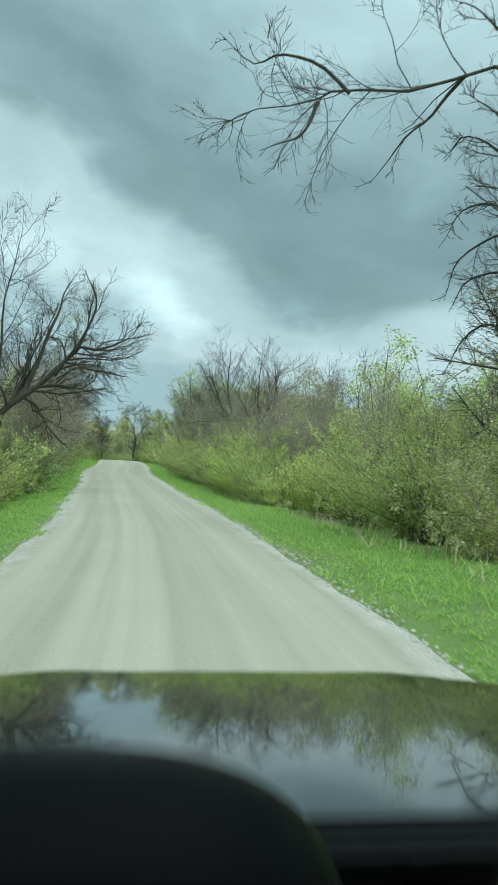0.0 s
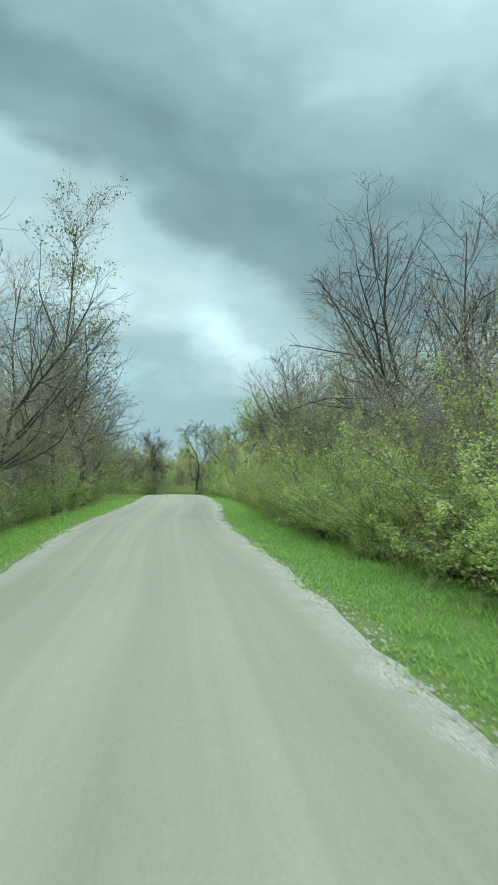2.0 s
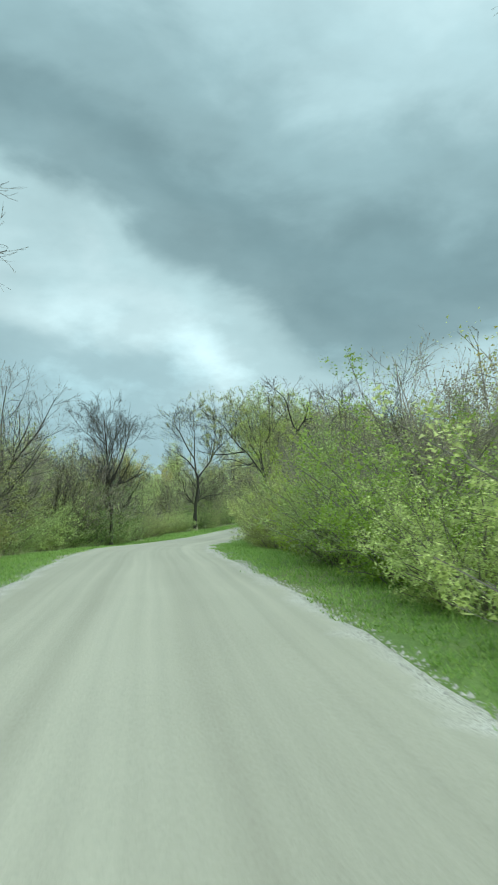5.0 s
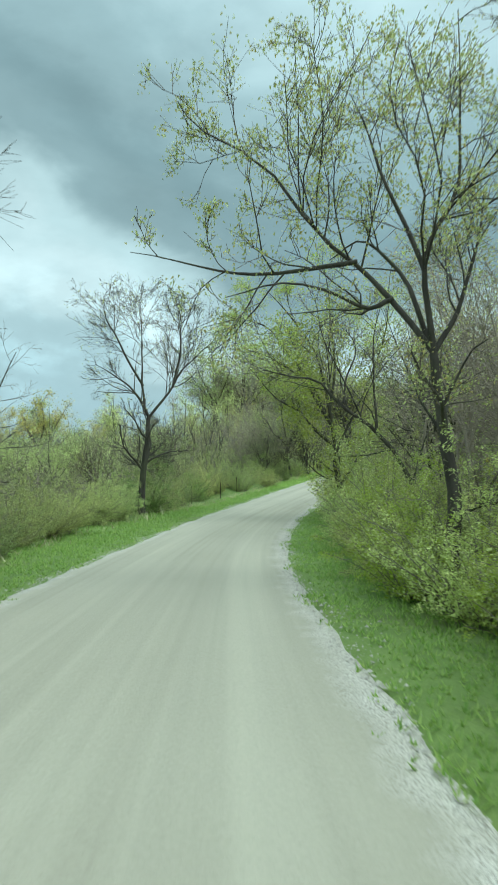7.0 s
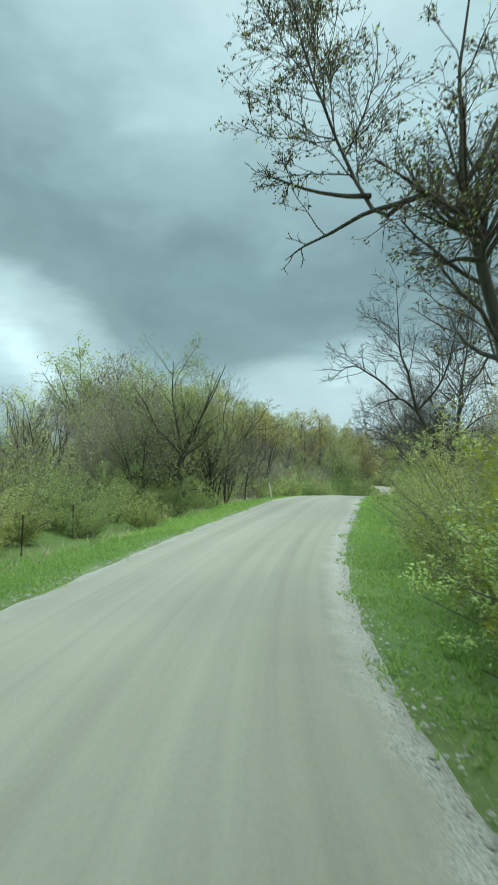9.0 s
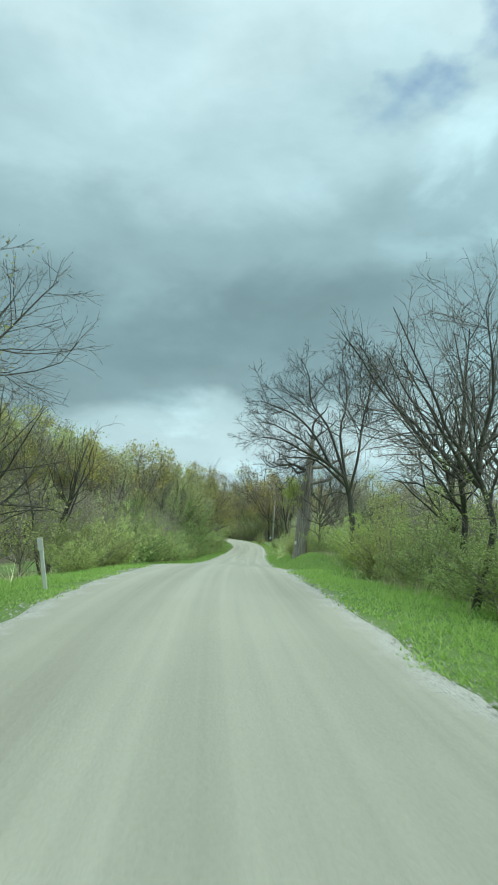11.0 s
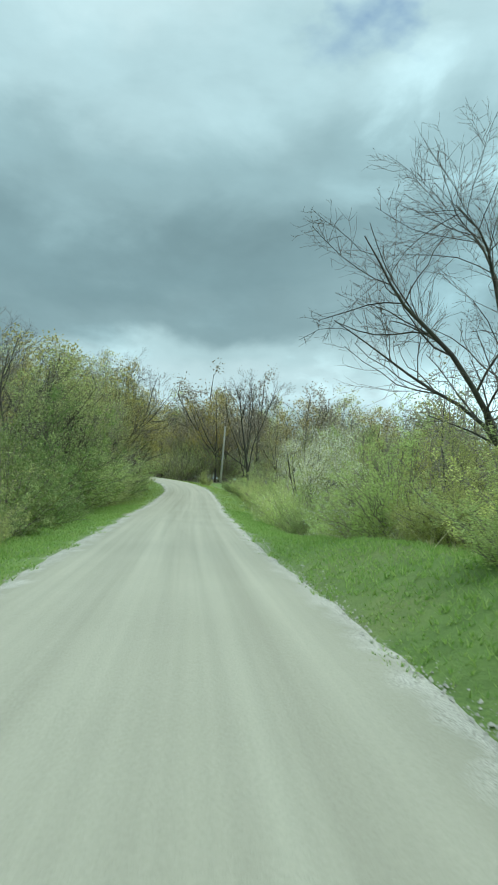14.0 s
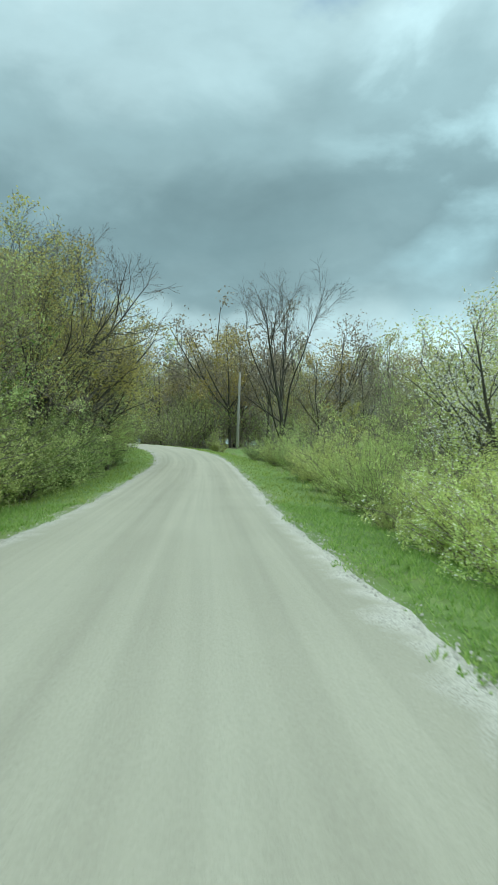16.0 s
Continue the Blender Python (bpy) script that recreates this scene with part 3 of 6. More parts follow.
# --- kinds that are repeated ---
BUSHES = {
    "pale": [bush_meshes(g_of(k), 3.2, 2.8, 38, [(M_LEAF_PALE, 3), (M_LEAF, 1)], 17500, 0.031, M_GREY_TWIG) for k in range(3)],
    "green": [bush_meshes(g_of(10 + k), 3.4, 2.6, 36, [(M_LEAF, 3), (M_LEAF_PALE, 1.2)], 17500, 0.031, M_GREY_TWIG) for k in range(3)],
    "dark": [bush_meshes(g_of(20 + k), 3.6, 2.7, 36, [(M_LEAF_DARK, 3), (M_LEAF, 1.5)], 13500, 0.036) for k in range(2)],
    "bright": [bush_meshes(g_of(30 + k), 3.2, 2.8, 36, [(M_LEAF_BRIGHT, 3), (M_LEAF, 1)], 17500, 0.031, M_GREY_TWIG) for k in range(2)],
    "flower": [bush_meshes(g_of(50 + k), 3.2, 2.5, 38, [(M_LEAF_PALE, 3), (M_LEAF, 0.6), (M_BLOSSOM, 0.4)], 14500, 0.032, M_PALE) for k in range(2)],
    "bare": [bush_meshes(g_of(40 + k), 3.0, 3.0, 40, [(M_LEAF_PALE, 1), (M_BUD, 1)], 500, 0.05, M_PALE) for k in range(2)],
}
BUSH_WORDS = {"pale": "pale green leafing shrub on the grassy verge", "green": "fresh green spring shrub beside the road", "dark": "deep green dense shrub beside the road",
              "bright": "bright yellow-green shrub beside the road", "bare": "bare tan shrub with few buds", "flower": "pale shrub flecked with small white flowers"}
TREES = {
    "bare": [tree_meshes(g_of(60 + k), trunk_limbs(g_of(61 + k), 9, 0.12, 1, 0.08), [dict(LV, each=12), LV2, dict(LV3, each=4)], M_BARK, M_GREY_TWIG) for k in range(3)],
    "stems": [tree_meshes(g_of(70 + k), trunk_limbs(g_of(71 + k), 8, 0.08, 4, 0.14, 0.5, 0.25), [dict(LV, each=4), LV2, dict(LV3, each=3)], M_BARK, M_GREY_TWIG) for k in range(2)],
    "thin": [tree_meshes(g_of(80 + k), trunk_limbs(g_of(81 + k), 8, 0.07, 2, 0.08, 0.5, 0.22), [dict(LV, each=7, angle=35, up=0.12), dict(LV2, each=6, up=0.1), dict(LV3, each=3)], M_PALE, M_PALE,
                         [(M_LEAF_PALE, 2600, 0.04, 0.1, 0), (M_LEAF_GOLD, 900, 0.04, 0.1, 0)]) for k in range(3)],
    "budding": [tree_meshes(g_of(90 + k), trunk_limbs(g_of(91 + k), 9, 0.12, 1, 0.1), [LV, LV2, dict(LV3, each=3)], M_BARK, M_TWIG, [(M_LEAF_PALE, 10500, 0.0415, 0.14, 0.2), (M_LEAF, 1500, 0.055, 0.14, 0.2)]) for k in range(2)],
    "green": [tree_meshes(g_of(100 + k), trunk_limbs(g_of(101 + k), 9, 0.13, 1, 0.1), [LV, LV2, dict(LV3, each=3)], M_BARK, M_TWIG, [(M_LEAF, 5200, 0.09, 0.16, 0.2)]) for k in range(2)],
    "bushy": [tree_meshes(g_of(120 + k), trunk_limbs(g_of(121 + k), 6.5, 0.07, 6, 0.17, 0.35, 0.36), [dict(LV, each=8), dict(LV2, each=6), dict(LV3, each=2)], M_BARK, M_TWIG,
                          [(M_LEAF_PALE, 3200, 0.048, 0.16, 0.1), (M_LEAF, 2200, 0.048, 0.16, 0.1), (M_LEAF_TAN, 600, 0.05, 0.14, 0.1)]) for k in range(3)],
    "thicket": [tree_meshes(g_of(140 + k), trunk_limbs(g_of(141 + k), 6.5, 0.06, 6, 0.16, 0.35, 0.36), [dict(LV, each=9), dict(LV2, each=7), dict(LV3, each=3)], M_PALE, M_PALE,
                            [(M_LEAF_TAN, 1700, 0.05, 0.14, 0.1), (M_LEAF_PALE, 1100, 0.045, 0.14, 0.1)]) for k in range(3)],
    "gold": [tree_meshes(g_of(110 + 3 * k), trunk_limbs(g_of(111 + 3 * k), 9, 0.13, 1, 0.06, 0.38, 0.42), [dict(LV, each=14), LV2, dict(LV3, each=3)], M_BARK, M_TWIG, [(M_LEAF_GOLD, 7000, 0.085, 0.16, 0.2), (M_LEAF_TAN, 2000, 0.08, 0.16, 0.2)]) for k in range(2)],
}
TREE_WORDS = {"bare": "bare grey-barked tree in early spring", "stems": "bare many-stemmed tree in the thicket", "thin": "slender tan sapling in the thicket",
              "budding": "grey-barked tree with pale new leaves", "green": "tree in fresh green spring leaf", "gold": "tree with golden-green spring leaves", "bushy": "dense twiggy bush-like tree coming into leaf", "thicket": "tangled tan and brown leafless thicket tree"}


def in_clearing(p, wide):
    """A strip kept free of plants so that the utility pole stays in view."""
    a, b = ground_at(236.0, 1.5)[:2], ground_at(291.7, 11.6)[:2]
    way = (b - a) / np.linalg.norm(b - a)
    along = float((p[:2] - a) @ way)
    across = float(way[0] * (p[1] - a[1]) - way[1] * (p[0] - a[0]))
    return 0 < along < np.linalg.norm(b - a) + 1 and abs(across) < wide


def bush(kind, s, d, size=1.0):
    if in_clearing(ground_at(s, d), 1.5 * size + 0.2):
        return None
    k = int(rng.integers(0, len(BUSHES[kind])))
    return tree_thing("shrub", BUSHES[kind][k], s, d, float(rng.random() * 360), size, BUSH_WORDS[kind], "shrub", "roadside shrubs", 0.05)


def tree(kind, s, d, size=1.0):
    if in_clearing(ground_at(s, d), 2.0):
        return None
    k = int(rng.integers(0, len(TREES[kind])))
    return tree_thing("tree", TREES[kind][k], s, d, float(rng.random() * 360), size, TREE_WORDS[kind], "tree", "roadside trees")


def pick(weights):
    names = list(weights)
    w = np.array([weights[k] for k in names], float)
    return names[int(rng.choice(len(names), p=w / w.sum()))]


# --- trees with a shape of their own: limbs as (x right of the road, y along it, z up), thickest first ---
def hero(name, s, d, limbs, radius, label, levels=None, bark_mat=None, twig_mat=None, foliage=None, seed=0, depth=0.45, foot=True, vines=()):
    g = g_of(500 + seed)
    out = []
    for k, pts in enumerate(limbs):
        p = np.array(pts, float)
        if k == 0 and foot and p[0, 2] > 0.15:
            p = np.vstack([[p[0, 0] * 0.8, 0, -0.1], p])
        if k:
            u = np.linspace(0, 1, len(p))
            p[:, 1] += u * (g.random() - 0.5) * 2 * depth * np.linalg.norm(p[-1] - p[0])
        grounded = k and p[0, 2] < 2.6 and np.allclose(p[0], limbs[0][0], atol=0.8)
        if grounded:
            p = np.vstack([[p[0, 0] * 0.8 + g.normal() * 0.12, g.normal() * 0.2, -0.1], p])
        r = 0.8 * radius * (1 if k == 0 else 0.75 if grounded else 0.5 if k < 3 else 0.38)
        if k and not grounded:
            lines = [spline(q, 30) for q, a, b in out]
            near = [(np.linalg.norm((q - p[0])[:, [0, 2]], axis=1), np.linspace(a, b, 30), q) for q, (_, a, b) in zip(lines, out)]
            best = min(near, key=lambda e: e[0].min())
            shift = best[2][best[0].argmin()] - p[0]
            fade = np.linspace(1, 0, len(p))
            p[:, 1] += shift[1]
            p[:, 0] += shift[0] * fade
            p[:, 2] += shift[2] * fade
            r = max(min(r, 0.85 * float(best[1][best[0].argmin()])), 0.28 * radius)
        out.append((p, r, r * 0.5 if k == 0 and p[-1, 2] < 5.3 else r * 0.12))
    meshes = tree_meshes(g, out, levels or [dict(LV, each=12), dict(LV2, each=8), dict(LV3, each=5)], bark_mat or M_BARK, twig_mat or M_TWIG, foliage, round_to=3, vines=vines)
    return tree_thing(name, meshes, s, d, 0, 1.0, label, "tree", sink=0.05)


hero("tree", 27.9, -3.9, [[(-2.9, 0.4, 0.2), (-2.1, 0.3, 2.8), (-1.76, 0.25, 3.3), (-0.13, 0, 4.6), (0.83, -0.1, 6.0), (1.77, -0.2, 5.9), (2.85, -0.4, 6.4)],
     [(-0.13, 0, 4.6), (0.83, -0.1, 6.0), (1.5, -0.2, 7.6), (1.04, -0.1, 8.8)], [(-2.0, 0.3, 4.5), (-0.6, 0.1, 7.4), (0.36, 0, 8.8)],
     [(-2.07, 0.3, 2.8), (-2.02, 0.3, 5.2), (-1.98, 0.3, 7.8), (-1.43, 0.2, 10.4)], [(-1.76, 0.25, 3.3), (-0.9, 0.4, 5.6), (-0.7, 0.5, 7.6)]], 0.25, "dark bare tree leaning over the grassy verge", [dict(LV, each=14, ratio=0.5, wiggle=0.24), dict(LV2, each=9, wiggle=0.28), dict(LV3, each=6, wiggle=0.3)], M_BARK, M_BARK, seed=1, depth=0.25)
hero("tree", 12.5, 5.9, [[(1.96, -0.3, 1.2), (1.7, -0.2, 4.5), (1.5, -0.2, 7.8), (1.15, -0.1, 9.4)],
     [(1.34, -0.2, 8.9), (0.29, 0, 9.8), (-1.24, 0.2, 9.2), (-2.76, 0.4, 9.1), (-3.3, 0.5, 8.9), (-4.5, 0.7, 8.8), (-5.1, 0.8, 8.4)],
     [(-2.76, 0.4, 9.1), (-3.44, 0.5, 9.7), (-4.1, 0.6, 9.8), (-4.64, 0.7, 9.6), (-5.3, 0.8, 10.2)], [(-0.38, 0, 9.6), (-1.2, 0.2, 8.6), (-2.1, 0.3, 7.4)],
     [(-3.3, 0.5, 8.9), (-3.6, 0.5, 8.2), (-4.4, 0.7, 7.8)], [(1.15, -0.1, 9.4), (0.47, 0, 10.1), (-0.2, 0, 10.8), (-0.9, 0.1, 11.0)],
     ], 0.15, "tall bare tree whose limb hangs over the road", [dict(LV, each=11, ratio=0.36, wiggle=0.22), dict(LV2, each=6, ratio=0.5, wiggle=0.26), dict(LV3, each=4, least=0.004)], M_BARK, M_BARK, seed=2, depth=0.12)
hero("tree", 13.4, 7.75, [[(0.2, 0, 0.2), (0.1, 0, 3), (0, 0, 6.2), (-0.3, 0, 9.4)], [(0.05, 0, 5.0), (-0.8, 0, 5.9), (-1.6, 0.1, 5.7), (-2.0, 0.1, 5.0)], [(0, 0, 6.2), (-0.9, 0.1, 7.2), (-1.7, 0.2, 7.2), (-2.2, 0.2, 6.5)],
     [(0, 0, 7.0), (-1.0, -0.1, 8.3), (-1.8, -0.2, 8.6), (-2.3, -0.2, 8.2)], [(0.1, 0, 4.2), (-0.8, 0.3, 4.9), (-1.5, 0.4, 4.5), (-1.9, 0.4, 3.7)], [(-0.1, 0, 8.2), (-0.9, 0.3, 9.4), (-1.8, 0.3, 9.8)], [(0, 0, 6.6), (-0.7, 0.5, 6.8), (-1.5, 0.7, 6.2), (-1.8, 0.7, 5.4)]],
     0.15, "bare tree with a dense curtain of fine twigs", [dict(LV, each=16, ratio=0.34), dict(LV2, each=8, ratio=0.5), dict(LV3, each=5)], seed=21, depth=0.12)
hero("tree", 58.6, -4.9, [[(-0.4, 0, 3.5), (0, 0, 5.8), (0.28, 0, 8.5), (0.56, 0, 13.5)], [(-0.2, 0, 4.4), (-1.6, 0, 7.5), (-1.9, 0.3, 10.5)], [(0, 0, 5.0), (1.5, 0, 7.8), (2.2, 0, 9.0)],
     [(0.2, 0, 7.0), (-0.8, 0.2, 9.8), (-0.9, 0.4, 12.2)], [(0.3, 0, 7.6), (1.3, 0, 10), (1.4, 0, 11.6)]], 0.13, "slender tree with small unfolding leaves",
     [dict(LV, angle=36, up=0.12, ratio=0.45), LV2, dict(LV3, each=3)], foliage=[(M_BUD, 2600, 0.07, 0.12, 0.3), (M_LEAF_PALE, 1600, 0.07, 0.12, 0.3)], seed=3)
hero("tree", 64.0, 6.7, [[(0.08, 0, 1.7), (-0.07, 0, 4.9), (-0.4, 0, 6.6), (-0.54, 0, 7.9)], [(0.08, 0, 1.7), (-0.23, 0, 4.4), (-1.0, 0.2, 5.8), (-1.5, 0.3, 7.0)],
     [(0.2, 0, 1.7), (0.45, 0, 5.3), (0.77, 0, 7.2), (0.74, 0, 8.4)], [(0.33, 0, 1.7), (0.9, 0, 4.8), (1.57, 0, 6.6), (1.8, 0, 7.6)], [(-0.04, 0, 1.7), (-0.8, 0.1, 4.6), (-1.5, 0.2, 5.0)]],
     0.11, "bare tree with several close grey stems", [dict(LV, angle=38, up=0.1), LV2, LV3], seed=4)
hero("tree", 79.9, 8.2, [[(1.3, 0, 3.05), (1.04, 0, 4.61), (0.81, 0, 5.75), (0.01, 0, 6.7), (-0.62, 0, 7.61), (-1.17, 0, 8.6), (-1.38, 0, 9.18)], [(0.83, 0, 5.3), (0.64, 0, 6.35), (0.31, 0, 7.56), (-0.04, 0, 8.57), (-0.28, 0, 9.3)],
     [(1.0, 0, 4.62), (-0.04, 0, 5.17), (-0.91, 0, 5.75)], [(0.85, 0, 5.7), (1.19, 0, 6.94), (0.94, 0, 7.75)], [(1.2, 0, 3.6), (0.5, 0, 4.4), (0.2, 0, 5.0)]],
     0.17, "dead pale forked tree above the shrubs", [dict(LV, each=5, ratio=0.26, angle=34), dict(LV2, each=3)], M_SNAG, M_PALE, seed=5, depth=0.15)
hero("tree", 71.5, 6.6, [[(0.6, 0, 0), (0.6, 0, 2.42), (0.62, 0, 3.17), (0.66, 0, 3.83)], [(0.66, 0, 3.83), (0.23, 0, 4.22), (-0.22, 0, 4.97), (-0.48, 0, 5.65), (-0.66, 0, 6.17)], [(0.66, 0, 3.83), (1.05, 0, 4.59), (1.37, 0, 5.21), (1.32, 0, 5.83), (1.2, 0, 6.49)],
     [(1.37, 0, 5.21), (1.78, 0, 5.7), (1.96, 0, 6.22)], [(-0.14, 0, 4.82), (-0.51, 0, 5.08), (-0.76, 0, 5.34)]],
     0.13, "grey tree hung with fine twigs and new leaves", [dict(LV, each=12, ratio=0.6, wiggle=0.2, up=0.02, longest=1.6), dict(LV2, each=7, up=-0.02), dict(LV3, each=4, least=0.004)], foliage=[(M_LEAF_PALE, 900, 0.04, 0.06, 0.3)], seed=6, depth=0.2)
hero("tree", 110.4, 4.2, [[(0.09, 0, 1.6), (0.02, 0, 2.6), (-0.12, 0, 3.7)], [(-0.12, 0, 3.7), (-0.64, 0, 4.5), (-1.1, 0, 5.1), (-1.8, 0, 5.7), (-2.5, 0, 6.7), (-3.5, 0, 7.4), (-3.9, 0, 8.0)],
     [(-0.12, 0, 3.7), (-0.25, 0, 4.9), (0.19, 0, 6.0), (0.21, 0, 6.9), (0.19, 0, 8.5)], [(-0.25, 0, 4.9), (-0.6, 0, 5.8), (-0.94, 0, 6.8), (-1.26, 0, 7.6)],
     [(-0.12, 0, 3.7), (0.34, 0, 4.5), (0.63, 0, 5.4), (0.77, 0, 6.3)]] + [[(-1.1, 0, 5.1), (-1.8, 0, 5.0), (-2.84, 0, 5.0), (-3.65, 0, 5.2), (-4.6, 0, 5.4)],
     [(-0.64, 0, 4.5), (-1.1, 0, 4.4), (-2.1, 0, 4.7), (-3.1, 0, 4.5)], [(-0.12, 0, 3.7), (-0.5, 0.5, 4.9), (-1.0, 1.0, 5.5), (-1.5, 1.4, 5.3)]], 0.15, "spreading tree with feathery yellow-green new leaves",
     [dict(LV, each=10, ratio=0.5), dict(LV2, each=7), dict(LV3, each=3)], foliage=[(M_LEAF_GOLD, 4500, 0.034, 0.06, 0.6), (M_LEAF_PALE, 9000, 0.034, 0.06, 0.6), (M_LEAF, 4500, 0.036, 0.06, 0.6)], seed=7, depth=0.3)
hero("tree", 109.4, 7.2, [[(0.47, 0, 2.9), (0.11, 0, 4.4), (-0.26, 0, 5.1)], [(-0.26, 0, 5.1), (-0.65, 0, 5.5), (-1.3, 0, 6.3), (-1.8, 0, 7.8), (-2.3, 0, 8.4)], [(-0.26, 0, 5.1), (0.54, 0, 6.6), (1.1, 0, 7.6), (1.25, 0, 9.0)],
     [(-1.3, 0, 6.3), (-0.75, 0, 7.1), (-0.47, 0, 8.2)]], 0.2, "tall bare forked tree behind the shrubs", [LV, LV2, LV3], seed=8)
hero("tree", 110.4, -4.2, [[(-0.4, 0, 1.6), (-0.41, 0, 3.5), (-0.58, 0, 5.6), (-0.76, 0, 7.6)], [(-0.41, 0, 3.5), (0.96, 0, 3.8), (1.93, 0, 4.3)], [(-0.41, 0, 3.3), (0.47, 0, 5.6), (0.63, 0, 7.1)],
     [(-0.58, 0, 5.6), (-1.32, 0, 6.4), (-1.66, 0, 7.4)], [(-0.32, 0, 2.9), (-1.63, 0, 4.2), (-2.44, 0, 5.0)]], 0.14, "gnarled bare thorn tree in the hedge", [dict(LV, each=15, ratio=0.55), dict(LV2, each=9), dict(LV3, each=5)], M_BARK, M_BARK, seed=9)
hero("tree", 132.4, -5.7, [[(0.01, 0, 1.6), (0.22, 0, 3.5), (0.33, 0, 4.7)], [(0.33, 0, 4.7), (-0.26, 0, 5.9), (-1.3, -0.2, 6.7), (-2.25, -0.4, 7.3)], [(0.14, 0, 5.2), (-0.26, 0, 7.5), (-0.65, -0.1, 10.8)],
     [(0.33, 0, 4.7), (1.34, 0.2, 6.2), (2.14, 0.4, 7.5), (3.2, 0.6, 8.6)], [(1.34, 0.2, 6.2), (1.74, 0.3, 8.6), (1.35, 0.3, 10.8)], [(-0.26, 0, 6.2), (-1.6, -0.3, 8.9), (-1.85, -0.4, 10.3)]],
     0.23, "round-crowned forked tree with tiny new leaves", [dict(LV, each=17, ratio=0.6), dict(LV2, each=9), dict(LV3, each=5)], M_BARK, M_BARK, [(M_LEAF_PALE, 1500, 0.055, 0.08, 0.2), (M_BUD, 1500, 0.05, 0.06, 0.2)], seed=10)
hero("tree", 128.5, 4.1, [[(0, 0, 0), (-0.2, 0, 1.6), (-0.4, 0, 3.2), (-0.6, 0, 4.6)], [(-0.4, 0, 3.2), (-1.2, 0, 3.9), (-1.8, 0, 4.6), (-2.7, 0, 5.2), (-3.7, 0, 6.3)],
     [(-0.5, 0, 4.0), (-1.4, 0, 5.4), (-2.6, 0.2, 6.6), (-3.8, 0.2, 7.0)], [(-0.6, 0, 4.6), (-1.0, 0.2, 6.6), (-2.2, 0.3, 8.6), (-3.4, 0.3, 10.0)], [(-0.6, 0, 4.6), (-0.4, 0.2, 7.0), (-0.6, 0.3, 9.4), (-0.9, 0.3, 11.0)],
     [(-0.35, 0, 3.0), (0.9, 0.2, 5.5), (1.6, 0.3, 8.2), (1.9, 0.3, 10.4)], [(-0.55, 0, 4.2), (-1.6, 0.4, 6.0), (-3.2, 0.6, 8.4), (-4.9, 0.7, 9.2)], [(-0.1, 0, 1.6), (1.0, 0.3, 3.6), (1.8, 0.4, 5.6)]],
     0.2, "broad tree in bright new leaf, wrapped in vines", [dict(LV, each=12, ratio=0.44, up=0.06, start=0.3, longest=1.9), dict(LV2, each=6, up=0.04), dict(LV3, each=2)],
     foliage=[(M_LEAF_BRIGHT, 15000, 0.04, 0.09, 0.2), (M_LEAF, 5500, 0.04, 0.09, 0.2), (M_LEAF_GOLD, 4000, 0.038, 0.09, 0.2)], seed=11, depth=0.4, vines=[(M_LEAF_BRIGHT, 10000, 0.065, 0.42), (M_LEAF, 7000, 0.065, 0.42)])
hero("tree", 121.0, 6.0, [[(0.1, 0, 0), (-0.1, 0, 1.9), (-1.05, 0, 3.5), (-2.2, 0, 4.4), (-2.9, 0, 4.9), (-3.7, 0.1, 5.15), (-4.6, 0.2, 5.45)], [(-2.0, 0, 4.3), (-1.9, 0, 5.1), (-1.7, 0, 6.1), (-2.4, 0, 7.0)], [(-1.05, 0, 3.5), (-1.2, 0, 5.5), (-0.9, 0, 7.6)],
     [(-0.1, 0, 1.9), (0.6, 0.2, 4.2), (0.7, 0.2, 6.8)], [(-1.5, 0, 3.9), (-2.4, 0.2, 5.6), (-3.0, 0.2, 7.4)]], 0.105, "leaning bare tree with a dark trunk and tan twigs", [dict(LV, each=12, ratio=0.42, up=0.1, thin=0.42), dict(LV2, each=6, thin=0.5), dict(LV3, each=4, least=0.004)], M_BARK, M_GREY_TWIG, [(M_LEAF_PALE, 1400, 0.035, 0.06, 0.2)], seed=22)
hero("tree", 136.5, 3.2, [[(0.95, 0, 0.9), (0.76, 0, 2.9), (0.48, 0, 4.4), (0.2, 0, 5.0)], [(0.2, 0, 5.0), (-0.28, 0, 5.3), (-0.63, 0, 5.2), (-1.1, 0, 6.1), (-1.7, 0, 7.8), (-2.0, 0, 8.8)], [(0.2, 0, 5.0), (0.3, 0, 5.9), (0.27, 0, 7.1), (0.5, 0, 9.0)], [(0.2, 0, 5.4), (0.9, 0, 6.6), (1.5, 0, 8.2)],
     [(-0.28, 0, 5.3), (-0.86, 0, 5.15), (-1.56, 0, 4.9), (-1.9, 0, 4.7)], [(0.48, 0, 4.4), (0.16, 0, 4.4), (-0.2, 0, 4.3)], [(-0.63, 0, 5.5), (-1.1, 0, 5.6), (-1.8, 0, 5.8), (-2.3, 0, 6.1)]],
     0.14, "mossy leaning tree with dark opening buds", [dict(LV, each=13, ratio=0.5, start=0.5, longest=2.0), dict(LV2, each=8), dict(LV3, each=4, least=0.005)], foliage=[(M_BUD, 9500, 0.034, 0.03, 0.2), (M_LEAF_PALE, 1200, 0.03, 0.03, 0.2)], seed=12, depth=0.35)
